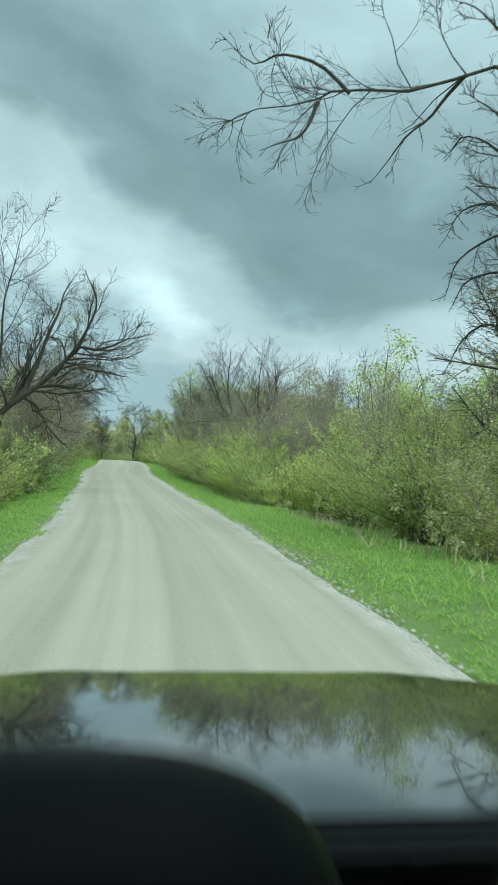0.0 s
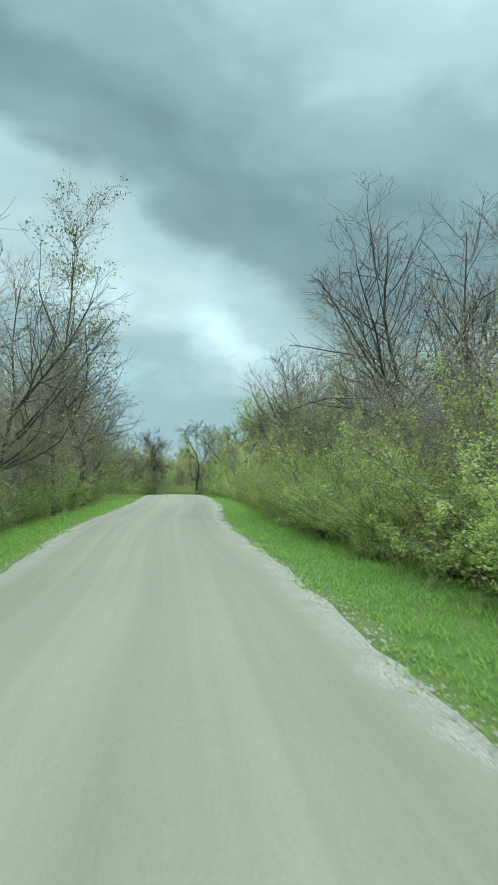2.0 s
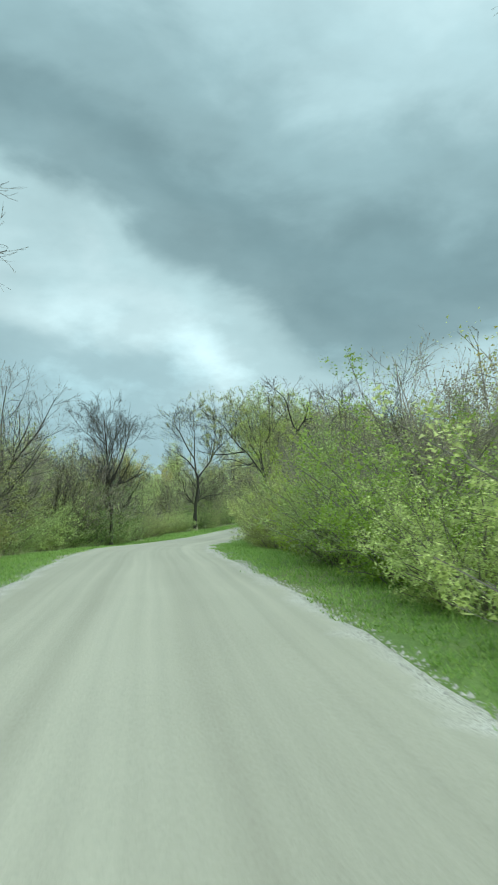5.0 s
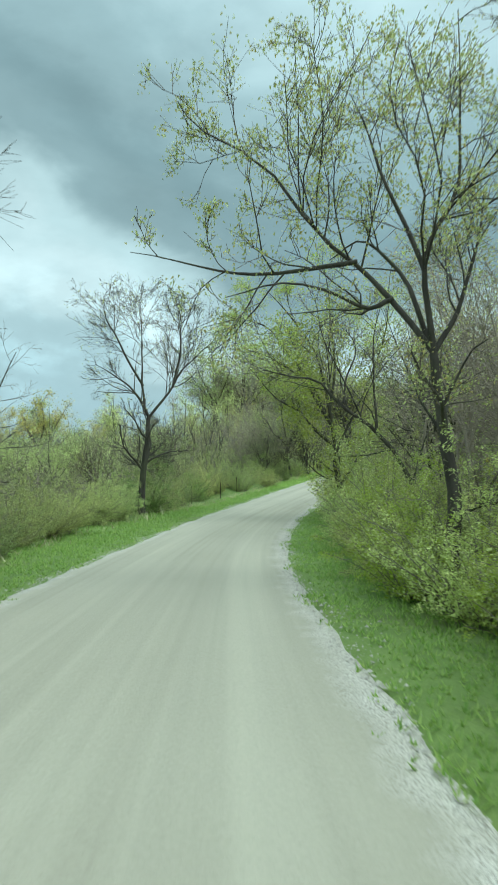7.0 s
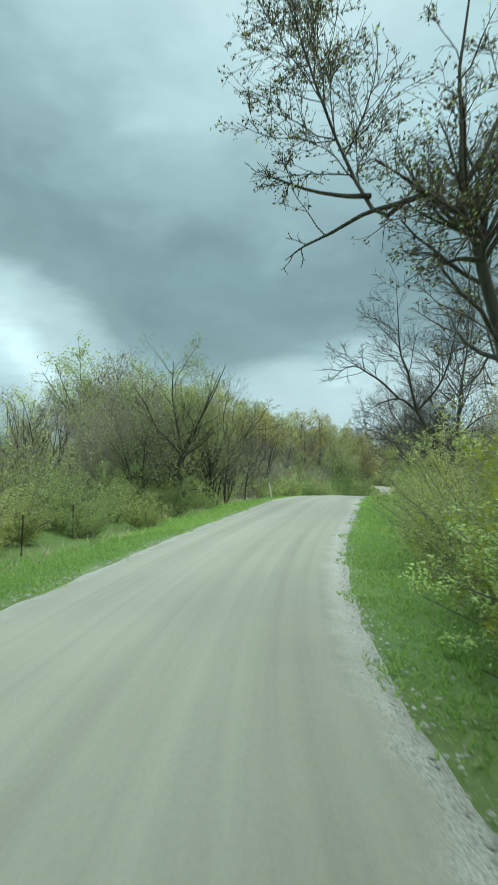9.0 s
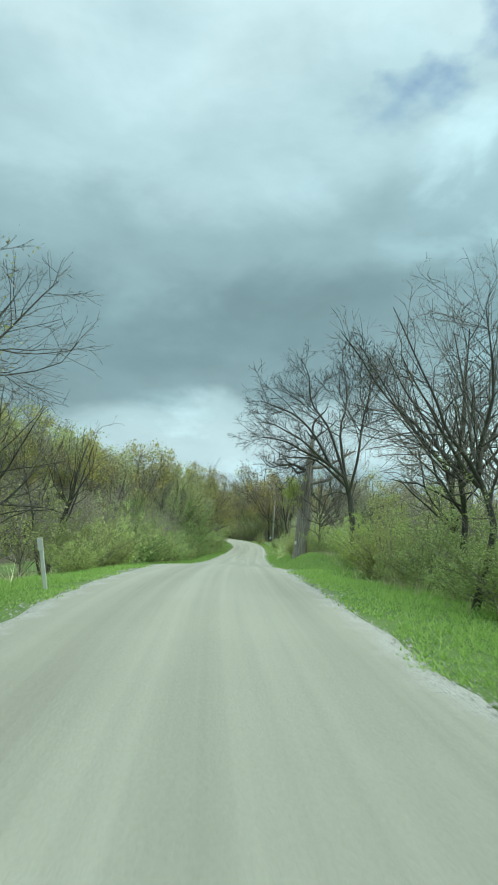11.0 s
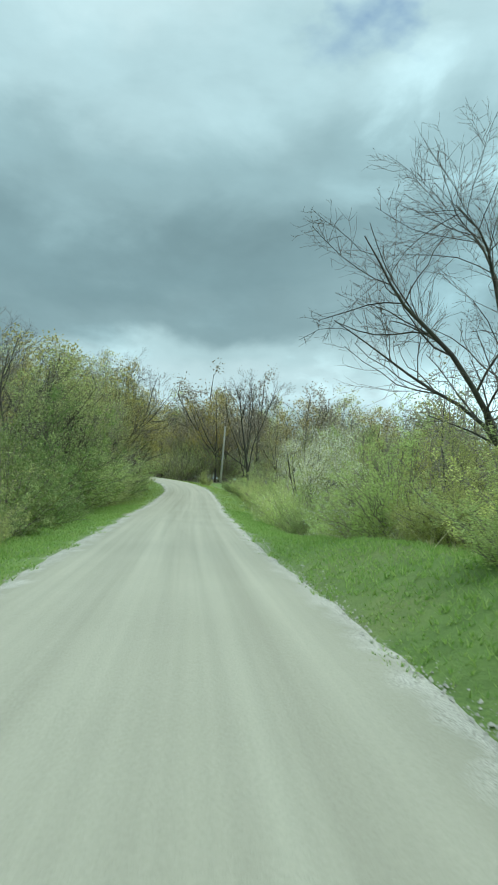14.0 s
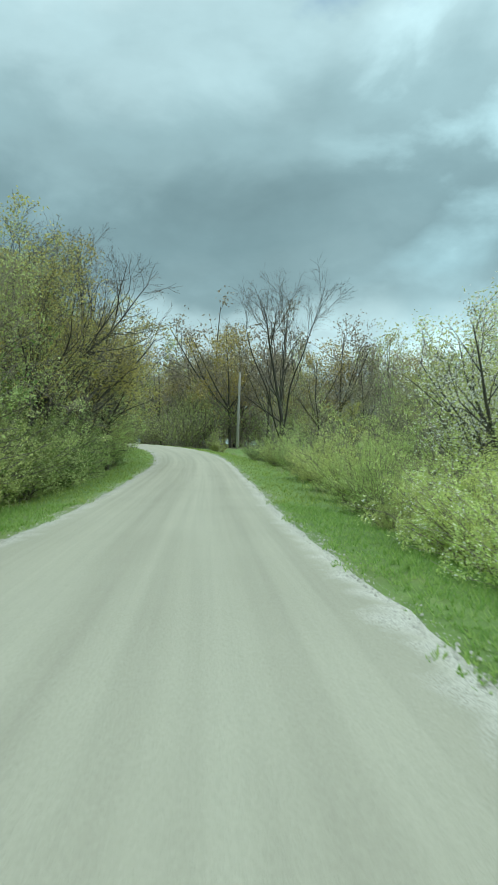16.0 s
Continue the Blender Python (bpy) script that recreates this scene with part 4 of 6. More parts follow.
hero("tree", 156.7, 4.6, [[(1.34, 0.2, 1.6), (0.75, 0, 3.5), (0.33, 0, 4.4)], [(0.33, 0, 4.4), (-0.37, 0, 4.9), (-1.07, 0, 4.7), (-1.74, -0.2, 4.3)], [(0.33, 0, 4.4), (-0.1, 0, 5.8), (-0.36, 0, 7.2), (-0.53, 0, 9.5)],
     [(0.41, 0, 4.4), (1.39, 0.2, 5.6), (1.77, 0.2, 7.3), (2.15, 0.2, 8.8)], [(-0.37, 0, 4.9), (-1.43, -0.2, 5.8), (-2.3, -0.3, 6.1), (-3.1, -0.4, 5.4)], [(1.34, 0.2, 1.6), (2.26, 0.3, 4.8), (2.66, 0.3, 7.3), (2.93, 0.3, 9.9)]],
     0.18, "bare tree with arching drooping limbs", [dict(LV, each=19, up=0.02, ratio=0.5), dict(LV2, each=9), dict(LV3, each=5)], M_BARK, M_BARK, seed=13)
hero("tree", 184.5, 5.3, [[(0, 0, 1.2), (-0.19, 0, 2.6), (-0.41, 0, 3.6)], [(-0.41, 0, 3.6), (-1.48, 0, 4.4), (-2.43, 0.1, 4.9), (-3.57, 0.2, 5.2), (-4.5, 0.3, 5.3)], [(-0.92, 0, 4.1), (-1.88, 0.1, 5.7), (-2.85, 0.2, 6.5), (-3.84, 0.2, 6.9), (-4.75, 0.3, 6.8)],
     [(-0.41, 0, 3.6), (-1.1, 0, 5.7), (-1.7, 0.1, 7.0), (-2.0, 0.1, 8.4), (-2.3, 0.1, 9.2)], [(-0.28, 0, 3.5), (-0.45, 0, 5.8), (-0.25, 0, 7.4), (-0.43, 0, 9.3)]] + [[(-0.5, 0, 3.2), (-1.1, 0, 3.8), (-1.86, 0.1, 4.4), (-2.9, 0.2, 4.4), (-4.0, 0.2, 5.2)],
     [(0, 0, 3.0), (0.4, 0, 5.4), (0.63, 0, 7.5), (0.46, 0, 9.0)], [(-0.41, 0, 3.6), (-1.86, 0.1, 4.7), (-3.2, 0.2, 5.6), (-4.3, 0.3, 5.7)]], 0.21, "broad bare tree with sweeping dark limbs",
     [dict(LV, each=13, ratio=0.5, up=0.02), dict(LV2, each=8), dict(LV3, each=5, least=0.006)], M_BARK, M_BARK, seed=14, depth=0.3)


def snag(s, d):
    """The hollow dying tree: a thick furrowed trunk, broken crooked arms with upright shoots, a younger dark stem against it, a clump of vine leaves."""
    g = g_of(700)
    p0 = ground_at(s, d)
    base = new("tree")
    base.matrix_world = Matrix.Translation((p0[0], p0[1], p0[2] - 0.17)) @ pose(0, 0, 0, 0, 0, heading(s))
    trunk = spline([(-0.2, 0, -0.4), (-0.17, 0, 0.35), (-0.1, 0, 1.2), (-0.02, 0, 1.9), (0.05, 0, 2.9), (0.1, 0, 3.9), (0.2, 0, 4.7), (0.29, 0, 5.5), (0.36, 0, 6.3), (0.41, 0, 6.95)], 44)
    n, sides = len(trunk), 44
    z = trunk[:, 2]
    rad = np.interp(z, [-0.4, 0.3, 1.2, 1.8, 2.3, 2.9, 3.8, 4.8, 5.5, 6.2, 7.0], [0.47, 0.37, 0.35, 0.385, 0.37, 0.30, 0.26, 0.24, 0.185, 0.13, 0.09])
    ang = np.arange(sides) * 2 * np.pi / sides
    zz = z[:, None]
    ribs = 1 + 0.09 * np.sin(ang * 5 + 0.6 + 0.25 * np.sin(zz * 1.7)) + 0.08 * np.abs(np.sin(ang * 10 + 0.5 * np.sin(zz * 2.3))) - 0.04 + g.normal(size=(n, sides)) * 0.03
    # the open split up the lower trunk
    ribs -= 0.5 * np.exp(-((ang - 4.8 - 0.2 * np.sin(zz * 1.3)) / 0.26) ** 2) * np.exp(-((zz - 3.5) / 1.2) ** 4)
    ribs += 0.09 * np.exp(-((zz - 2.15) / 0.22) ** 2) * np.sin(ang * 3 + 1.0)
    v = np.stack([trunk[:, None, 0] + rad[:, None] * ribs * np.cos(ang), trunk[:, None, 1] + rad[:, None] * ribs * np.sin(ang), np.repeat(z[:, None], sides, 1)], -1)
    idx = np.arange(n * sides).reshape(n, sides)
    nx = np.roll(idx, -1, 1)
    f = np.stack([idx[:-1], nx[:-1], nx[1:], idx[1:]], -1).reshape(-1, 4)
    part("trunk", quad_mesh("trunk", [(v.reshape(-1, 3), f, M_SNAG)]), base, "pale furrowed and split trunk")
    arms = [([(0.12, 0, 5.1), (-0.19, 0, 5.18), (-0.63, 0, 5.37), (-1.02, 0.1, 5.41), (-1.65, 0.1, 5.27), (-2.03, 0.15, 5.22), (-2.56, 0.2, 5.7)], 0.105, 0.014), ([(0.35, 0, 5.26), (1.05, -0.1, 5.3), (1.53, -0.15, 5.46), (2.18, -0.2, 5.88), (2.9, -0.3, 6.3)], 0.115, 0.05),
            ([(0.2, 0, 4.25), (1.14, -0.1, 4.51), (1.62, -0.1, 4.7), (1.94, -0.15, 5.17), (2.18, -0.2, 5.68), (2.5, -0.2, 6.4)], 0.115, 0.04), ([(0.41, 0, 6.85), (0.38, 0, 7.52), (0.51, 0, 8.03), (1.0, -0.1, 8.55), (1.2, -0.1, 8.87), (1.22, -0.1, 9.18)], 0.075, 0.018),
            ([(0.43, 0, 6.85), (0.85, -0.1, 7.26), (1.34, -0.1, 7.64), (1.82, -0.15, 8.16)], 0.065, 0.014), ([(0.41, 0, 6.98), (0.2, 0, 7.25), (-0.11, 0.05, 7.51)], 0.065, 0.022), ([(0.89, -0.1, 7.29), (0.93, -0.1, 7.69), (0.69, -0.1, 8.09)], 0.045, 0.016),
            ([(0.29, 0, 5.9), (0.11, 0, 6.16), (-0.28, 0.1, 6.52)], 0.07, 0.035), ([(0.34, -0.05, 5.6), (0.59, -0.2, 6.12), (0.87, -0.25, 6.43)], 0.085, 0.05), ([(0.36, -0.05, 5.35), (0.8, -0.2, 5.89), (1.28, -0.3, 6.14)], 0.06, 0.018),
            ([(0.33, 0, 6.1), (0.02, 0.1, 6.48), (-0.15, 0.1, 6.9), (-0.4, 0.15, 7.19)], 0.03, 0.008), ([(-0.55, 0, 5.32), (-0.99, 0, 5.51), (-1.23, 0, 5.71), (-1.62, 0.1, 5.63)], 0.055, 0.016), ([(0.05, 0, 5.05), (-0.46, -0.1, 4.91), (-0.66, -0.1, 5.17), (-0.98, 0, 5.35)], 0.075, 0.04),
            ([(-0.70, -0.1, 5.12), (-0.75, -0.1, 4.95), (-0.83, -0.1, 4.78)], 0.035, 0.014), ([(-1.92, 0.1, 5.23), (-1.78, 0.1, 5.7), (-1.83, 0.15, 6.0), (-2.09, 0.2, 6.47)], 0.028, 0.008), ([(-1.54, 0.1, 5.66), (-1.52, 0.1, 6.1), (-1.55, 0.1, 6.43), (-1.8, 0.2, 7.07)], 0.028, 0.008), ([(-1.15, 0, 5.66), (-1.2, 0, 6.1), (-1.14, 0, 6.55)], 0.022, 0.007),
            ([(1.66, -0.1, 4.72), (2.18, -0.2, 4.86), (2.8, -0.2, 4.9)], 0.06, 0.02)]
    P = np.stack([spline(a, 12) for a, _, _ in arms])
    P[:, 1:-1] += g.normal(size=P[:, 1:-1].shape) * 0.016
    R = np.stack([np.linspace(a, b, 12) for _, a, b in arms]) * (1 + 0.03 * g.normal(size=(len(arms), 12)))
    for k in range(len(arms)):
        part("limb", quad_mesh("limb", [(*tubes(P[k:k + 1], R[k:k + 1], 10), M_SNAG if k in (1, 2, 7, 8) else M_BARK)]), base)
    shoots = [grow(g, P[:3], R[:3], 60, 0.42, 70, 0.45, 0.08, 5, start=0.1, thin=0.14, least=0.005), grow(g, P[[0, 11, 14, 15, 16]], R[[0, 11, 14, 15, 16]], 14, 0.6, 48, 0.08, 0.2, 6, start=0.3, thin=0.5, least=0.006)]
    shoots.append(grow(g, *shoots[1], 9, 0.5, 45, 0.03, 0.24, 4, start=0.2, least=0.004))
    shoots.append(grow(g, trunk[None, 12:40], np.full((1, 28), 0.03), 340, 0.26, 60, 0.5, 0.1, 4, start=0.1, thin=0.3, least=0.006))
    part("branchwork", quad_mesh("branchwork", [(*tubes(a, b, 3), M_TWIG) for a, b in shoots]), base)
    lines = [[(0.96, -0.3, 0), (0.93, -0.3, 0.6), (0.91, -0.3, 1.51), (0.94, -0.3, 2.04), (0.85, -0.3, 2.96), (0.99, -0.25, 3.82), (0.9, -0.2, 4.61)], [(0.94, -0.3, 1.82), (1.41, -0.3, 1.99), (2.19, -0.4, 2.34), (2.8, -0.4, 2.9)],
             [(0.94, -0.3, 2.2), (1.23, -0.2, 3.29), (1.54, -0.2, 4.26), (1.41, -0.2, 5.05)], [(0.94, -0.3, 1.95), (0.47, -0.4, 2.09), (0.1, -0.5, 2.3), (-0.4, -0.5, 3.2)], [(0.86, -0.3, 2.75), (0.14, -0.45, 3.22), (-0.42, -0.5, 3.49), (-0.9, -0.5, 3.5)],
             [(0.92, -0.3, 2.0), (1.5, -0.1, 2.9), (2.1, 0, 3.8), (2.4, 0, 4.8)], [(0.92, -0.3, 1.9), (1.7, -0.5, 2.6), (2.5, -0.6, 3.7)]]
    stem = np.stack([spline(a, 12) for a in lines])
    sr = np.stack([np.linspace(a, a * 0.3, 12) for a in (0.065, 0.05, 0.038, 0.034, 0.03, 0.034, 0.03)])
    A, B = grow(g, stem, sr, **dict(LV, each=13, ratio=0.5, wiggle=0.24))
    A2, B2 = grow(g, A, B, **dict(LV2, each=8, wiggle=0.26))
    part("side_stem", quad_mesh("side_stem", [(*tubes(stem, sr, 7), M_TWIG)]), base, "dark younger stem")
    part("branchwork", quad_mesh("branchwork", [(*tubes(A, B, 4), M_TWIG), (*tubes(A2, B2, 3), M_GREY_TWIG)]), base)
    c = np.array([-0.8, -0.35, 3.85])
    cl = c + g.normal(size=(80, 1, 3)) * np.array([0.28, 0.25, 0.36]) + g.normal(size=(80, 4, 3)) * 0.07
    part("vine", quad_mesh("vine", [(*leaves(g, cl, 1400, 0.04, 0.07, 0.2), M_LEAF_BRIGHT), (*leaves(g, cl, 4200, 0.04, 0.08, 0.2), M_LEAF)]), base, "clump of bright green vine leaves")
    for o in base.children:
        if o.name.startswith(("branchwork", "vine")):
            o["kind"] = "stuff"
    return tagged(base, "dying old tree with a pale furrowed trunk and broken arms", "tree")


snag(195.7, 3.95)
hero("tree", 210.8, 6.5, [[(1.2, 0, 2.4), (0.1, 0, 4.5), (-1.4, 0, 5.9), (-2.4, 0, 7.5)], [(1.2, 0, 2.4), (0.8, 0, 4.9), (0.1, 0, 7.1), (-0.9, 0, 7.6)], [(1.2, 0, 2.4), (1.7, 0, 5.7), (1.0, 0, 8.3), (0.8, 0, 9.1)],
     [(1.5, 0, 2.4), (2.6, 0, 5.8), (2.9, 0, 7.7)], [(1.2, 0, 2.4), (-0.7, 0, 4.1), (-2.9, 0, 5.6)], [(1.4, 0, 2.4), (3.9, 0, 4.7), (4.2, 0, 6.2)]], 0.14, "bare many-limbed tree behind the pale shrubs", [LV, LV2, LV3], seed=16)
hero("tree", 267.9, 6.3, [[(0, 0, 0), (0, 0, 4), (-0.6, 0, 8), (-1.2, 0, 11)], [(0, 0, 1.5), (0.6, 0, 5), (1.4, 0, 8), (2.4, 0, 11.4)], [(0, 0, 2.0), (0.2, 0, 6), (0.4, 0, 9), (0.4, 0, 12)], [(0, 0, 1.8), (-1.2, 0, 5), (-2.4, 0, 8), (-2.8, 0, 10)]],
     0.2, "bare upright tree beside the utility pole", [dict(LV, angle=34, up=0.12), LV2, LV3], seed=17)
hero("tree", 240.5, -6.6, [[(0, 0, 0), (0.2, 0, 3), (0.4, 0, 5.4), (0.3, 0, 7.6)], [(0.1, 0, 1.8), (-1.2, 0, 4.2), (-1.8, 0, 6.4)], [(0.2, 0, 2.4), (1.4, 0, 4.6), (1.8, 0, 6.6)], [(0.2, 0, 2.8), (0.2, 1.4, 5.2), (0.4, 2, 7.0)]],
     0.11, "tall tree with pale fuzzy new leaves", [dict(LV, each=12, angle=36, up=0.1), dict(LV2, each=9), LV3], M_PALE, M_PALE, [(M_LEAF_PALE, 6500, 0.05, 0.1, 0.2), (M_LEAF, 1500, 0.05, 0.1, 0.2)], seed=18)
hero("tree", 246.5, -6.2, [[(0, 0, 0), (0.5, 0, 3.4), (0.9, 0, 5.8), (1.0, 0, 7.6)], [(0.2, 0, 2.2), (-1.0, 0, 5), (-1.4, 0, 7.4)], [(0.5, 0, 3), (2.0, 0, 5.6), (2.4, 0, 7.4)], [(0.4, 0, 3.4), (0.6, -1.4, 6), (0.9, -2, 7.8)], [(0.4, 0, 2.6), (1.6, 1.0, 4.4), (2.4, 1.4, 5.2)]],
     0.11, "tree with golden-green spring leaves", [dict(LV, each=12), dict(LV2, each=9), LV3], M_BARK, M_TWIG, [(M_LEAF_GOLD, 7500, 0.055, 0.1, 0.2), (M_LEAF, 2500, 0.055, 0.1, 0.2)], seed=19)
hero("tree", 259.0, -6.4, [[(0, 0, 0), (0.2, 0, 5), (0.2, 0, 9), (0, 0, 12.5)], [(0.1, 0, 3.5), (-2, 0, 7.5), (-3, 0, 10.5)], [(0.2, 0, 4), (2.2, 0, 8), (3.0, 0, 10.8)], [(0.2, 0, 5), (0.4, 2, 9), (0.8, 2.6, 11.8)], [(0.2, 0, 4.6), (-0.8, -2, 8.6), (-1.2, -2.6, 11.4)]],
     0.26, "tall bare round-crowned tree on the rise", [LV, LV2, LV3], seed=20)


def blossom_tree(s, d, size, seed):
    g = g_of(seed)
    limbs = trunk_limbs(g, 4.6, 0.09, 4, 0.16, 0.4, 0.45)
    meshes = tree_meshes(g, limbs, [dict(LV, each=6), dict(LV2, each=5)], M_BARK, M_TWIG, [(M_BLOSSOM, 7500, 0.04, 0.15, 0), (M_LEAF_PALE, 7000, 0.042, 0.17, 0)])
    return tree_thing("blossom_tree", meshes, s, d, 0, size, "small tree covered in white blossom", "tree")


blossom_tree(234.6, 6.9, 0.95, 801)
blossom_tree(238.2, 8.3, 1.15, 802)
blossom_tree(242.5, 9.6, 1.1, 803)

# other single trees
for kind, s, d, size in [("bare", 43.5, 8.6, 0.95), ("stems", 42.5, 11.4, 0.9), ("bare", 42.0, 14.5, 0.9), ("thin", 53.0, 7.4, 0.9), ("budding", 55.0, 6.2, 0.66), ("bare", 49.5, 7.8, 1.1), ("bare", 47.0, 9.5, 1.0), ("stems", 51.0, 9.0, 1.1),
                         ("bare", 64.5, -5.2, 1.15), ("bare", 67.5, -6.6, 1.15), ("bare", 70.0, -5.2, 1.05), ("bare", 73.5, -6.4, 1.1), ("bare", 68.5, -4.9, 0.95), ("bushy", 72.0, -5.2, 0.8), ("bushy", 78.5, -5.4, 0.8), ("bushy", 84.5, -5.6, 0.75), ("bare", 78.5, -5.2, 1.0), ("bare", 45.0, -7.0, 1.15), ("bare", 37.0, -7.5, 1.1), ("bare", 52.0, -6.0, 0.95), ("bare", 84.0, -6.0, 1.0), ("stems", 75.0, -6.5, 1.0), ("stems", 89.0, -6.2, 0.9),
                         ("bare", 100.5, -6.8, 0.8), ("stems", 123.5, 7.2, 0.95), ("thin", 119.0, 7.4, 0.95), ("thin", 116.0, 6.6, 0.9)] + [("green", 124.0, 6.6, 0.8), ("budding", 131.0, 7.5, 0.9), ("bare", 116.5, -5.6, 0.6), ("bare", 118.0, 8.5, 0.9), ("bare", 104.0, 9.5, 0.7), ("bare", 99.0, 8.0, 0.62),
                         ("budding", 162.0, -6.1, 0.92), ("thicket", 161.5, -8.6, 1.0), ("bushy", 163.0, -7.2, 0.95), ("bushy", 164.5, -5.3, 0.85), ("bare", 166.0, -5.0, 0.72), ("thicket", 160.5, -10.2, 0.9), ("bushy", 159.5, -7.8, 0.7), ("thicket", 164.0, -9.5, 0.95), ("bare", 170.0, -4.8, 0.5), ("bushy", 108.0, -7.4, 0.8), ("bushy", 113.5, -8.5, 0.7), ("bushy", 117.0, -11.0, 0.7), ("bushy", 99.0, -7.5, 0.8), ("bushy", 91.0, -9.5, 0.85), ("bushy", 83.0, -8.5, 0.8), ("bushy", 76.0, -8.8, 0.8), ("bushy", 168.0, -6.6, 0.62), ("stems", 181.0, -6.4, 0.7)] + [("bushy", 173.0, -6.8, 0.62), ("bushy", 148.0, -11.5, 0.7), ("bushy", 141.0, -13.0, 0.6), ("bushy", 106.0, -6.4, 0.75), ("bushy", 95.0, -6.0, 0.7), ("bushy", 87.0, -7.0, 0.75), ("bushy", 103.0, -10.0, 0.8), ("bushy", 81.0, 9.0, 0.6), ("bushy", 89.0, 8.4, 0.65), ("bushy", 96.0, 9.0, 0.6), ("bushy", 199.0, 7.8, 0.55), ("bushy", 203.0, 9.0, 0.5),
                         ("stems", 162.5, -14.0, 0.7), ("stems", 158.0, -16.5, 0.72), ("stems", 166.0, -17.0, 0.7),
                         ("bare", 168.5, 4.9, 0.68), ("bare", 171.5, 5.6, 0.78), ("stems", 169.5, 6.8, 0.75), ("bare", 175.0, 6.6, 0.8),
                         ("green", 231.0, -7.5, 0.85), ("bare", 228.0, -8.5, 0.85), ("budding", 236.0, -8.6, 0.95), ("bare", 250.0, -6.0, 1.1), ("green", 270.0, -5.2, 1.0), ("budding", 276.0, -6.0, 1.0)] + [("green", 300.0, 12.0, 0.9),
                         ("gold", 253.0, -6.6, 1.05), ("gold", 256.5, -5.6, 1.2), ("gold", 261.0, -4.9, 0.95), ("budding", 255.0, -9.5, 1.25), ("gold", 263.0, -7.6, 1.2), ("budding", 249.0, -6.2, 1.1), ("bushy", 233.0, -6.4, 0.9), ("bushy", 238.0, -7.0, 1.0), ("bushy", 243.5, -7.4, 1.0), ("bushy", 227.0, -6.6, 0.5), ("gold", 249.0, -8.5, 1.1), ("bushy", 256.0, -6.4, 0.9), ("bushy", 266.0, -6.4, 0.9), ("bushy", 282.0, -6.0, 1.0), ("bushy", 281.0, 7.5, 0.7), ("bushy", 289.0, 8.5, 0.75), ("bare", 241.0, -14.0, 1.2), ("bare", 236.0, -12.5, 1.1), ("bare", 246.0, -12.0, 1.15), ("green", 262.0, -7.0, 0.9), ("bare", 230.0, -14.0, 1.0), ("bare", 222.0, -9.0, 0.5), ("green", 215.0, -6.8, 0.42), ("bare", 204.0, -7.4, 0.42)]:
    tree(kind, s, d, size)
for s, d, size in [(30, -5.9, 0.75), (33.5, -6.6, 0.9), (37, -5.8, 0.85), (41, -6.4, 0.95), (45, -5.9, 0.9), (49, -6.8, 0.95), (53, -6.2, 0.9), (57, -6.8, 0.95), (61, -6.1, 0.85), (66, -6.6, 0.95), (71, -6.9, 0.9), (77, -7.0, 0.9), (88, -6.4, 0.85), (94, -7.2, 0.9), (102, -6.6, 0.8), (108, -5.6, 0.75),
                   (28, 8.6, 0.8), (32, 7.2, 0.75), (35, 8.4, 0.85), (38.5, 6.8, 0.8), (42, 7.4, 0.85), (46, 6.6, 0.8), (50, 7.4, 0.9), (54, 6.4, 0.8), (58, 7.6, 0.85), (86, 7.8, 0.7), (93, 7.4, 0.7), (100, 6.9, 0.72), (106, 6.8, 0.75), (112, 7.0, 0.85), (116, 8.2, 0.9), (124, 7.8, 0.9), (133, 7.2, 0.85), (140, 7.6, 0.8), (146, 7.0, 0.72),
                   (206, 8.0, 0.6), (211, 9.0, 0.65), (183, -6.2, 0.5), (190, -6.4, 0.55), (196, -6.0, 0.5), (208, -6.4, 0.55), (214, -6.6, 0.6)]:
    tree("thicket", s, d, size)

# Hedges along both sides: from, to, side, line of the front row, kinds, size, spacing
HEDGES = [
    (10, 26, 1, 6.3, {"pale": 3, "green": 3, "flower": 1}, 1.2, 2.7), (26, 60, 1, 4.5, {"pale": 3, "green": 4, "bright": 2}, 1.05, 2.5), (60, 96, 1, 5.6, {"pale": 3, "green": 3, "bright": 2}, 1.25, 2.6),
    (96, 152, 1, 4.75, {"pale": 3, "green": 3, "bright": 3}, 1.0, 2.5), (152, 184, 1, 5.4, {"pale": 3, "green": 3, "bright": 1}, 1.0, 2.5), (186, 194, 1, 6.6, {"pale": 3, "green": 2}, 0.75, 2.4), (196.5, 222, 1, 5.5, {"pale": 4, "green": 2, "flower": 2}, 0.8, 2.5),
    (222, 250, 1, 5.1, {"pale": 3, "green": 1, "flower": 3}, 0.82, 2.3)] + [(250, 285, 1, 5.2, {"pale": 4, "green": 2}, 0.85, 3.2), (6, 30, -1, 4.9, {"dark": 3, "green": 4, "pale": 1}, 1.0, 2.6), (30, 62, -1, 5.7, {"dark": 3, "green": 4}, 1.1, 2.7), (62, 112, -1, 5.7, {"dark": 2, "green": 4, "pale": 2}, 1.35, 2.6),
    (112, 136, -1, 5.3, {"green": 3, "dark": 2}, 0.65, 2.3), (136, 176, -1, 7.5, {"pale": 3, "green": 3, "dark": 1}, 0.9, 2.5), (176, 222, -1, 4.5, {"dark": 3, "green": 4, "pale": 1}, 0.95, 2.5), (222, 262, -1, 6.2, {"dark": 4, "green": 3, "pale": 1}, 1.5, 2.6), (262, 300, -1, 5.2, {"dark": 3, "green": 3}, 1.1, 3.2),
]
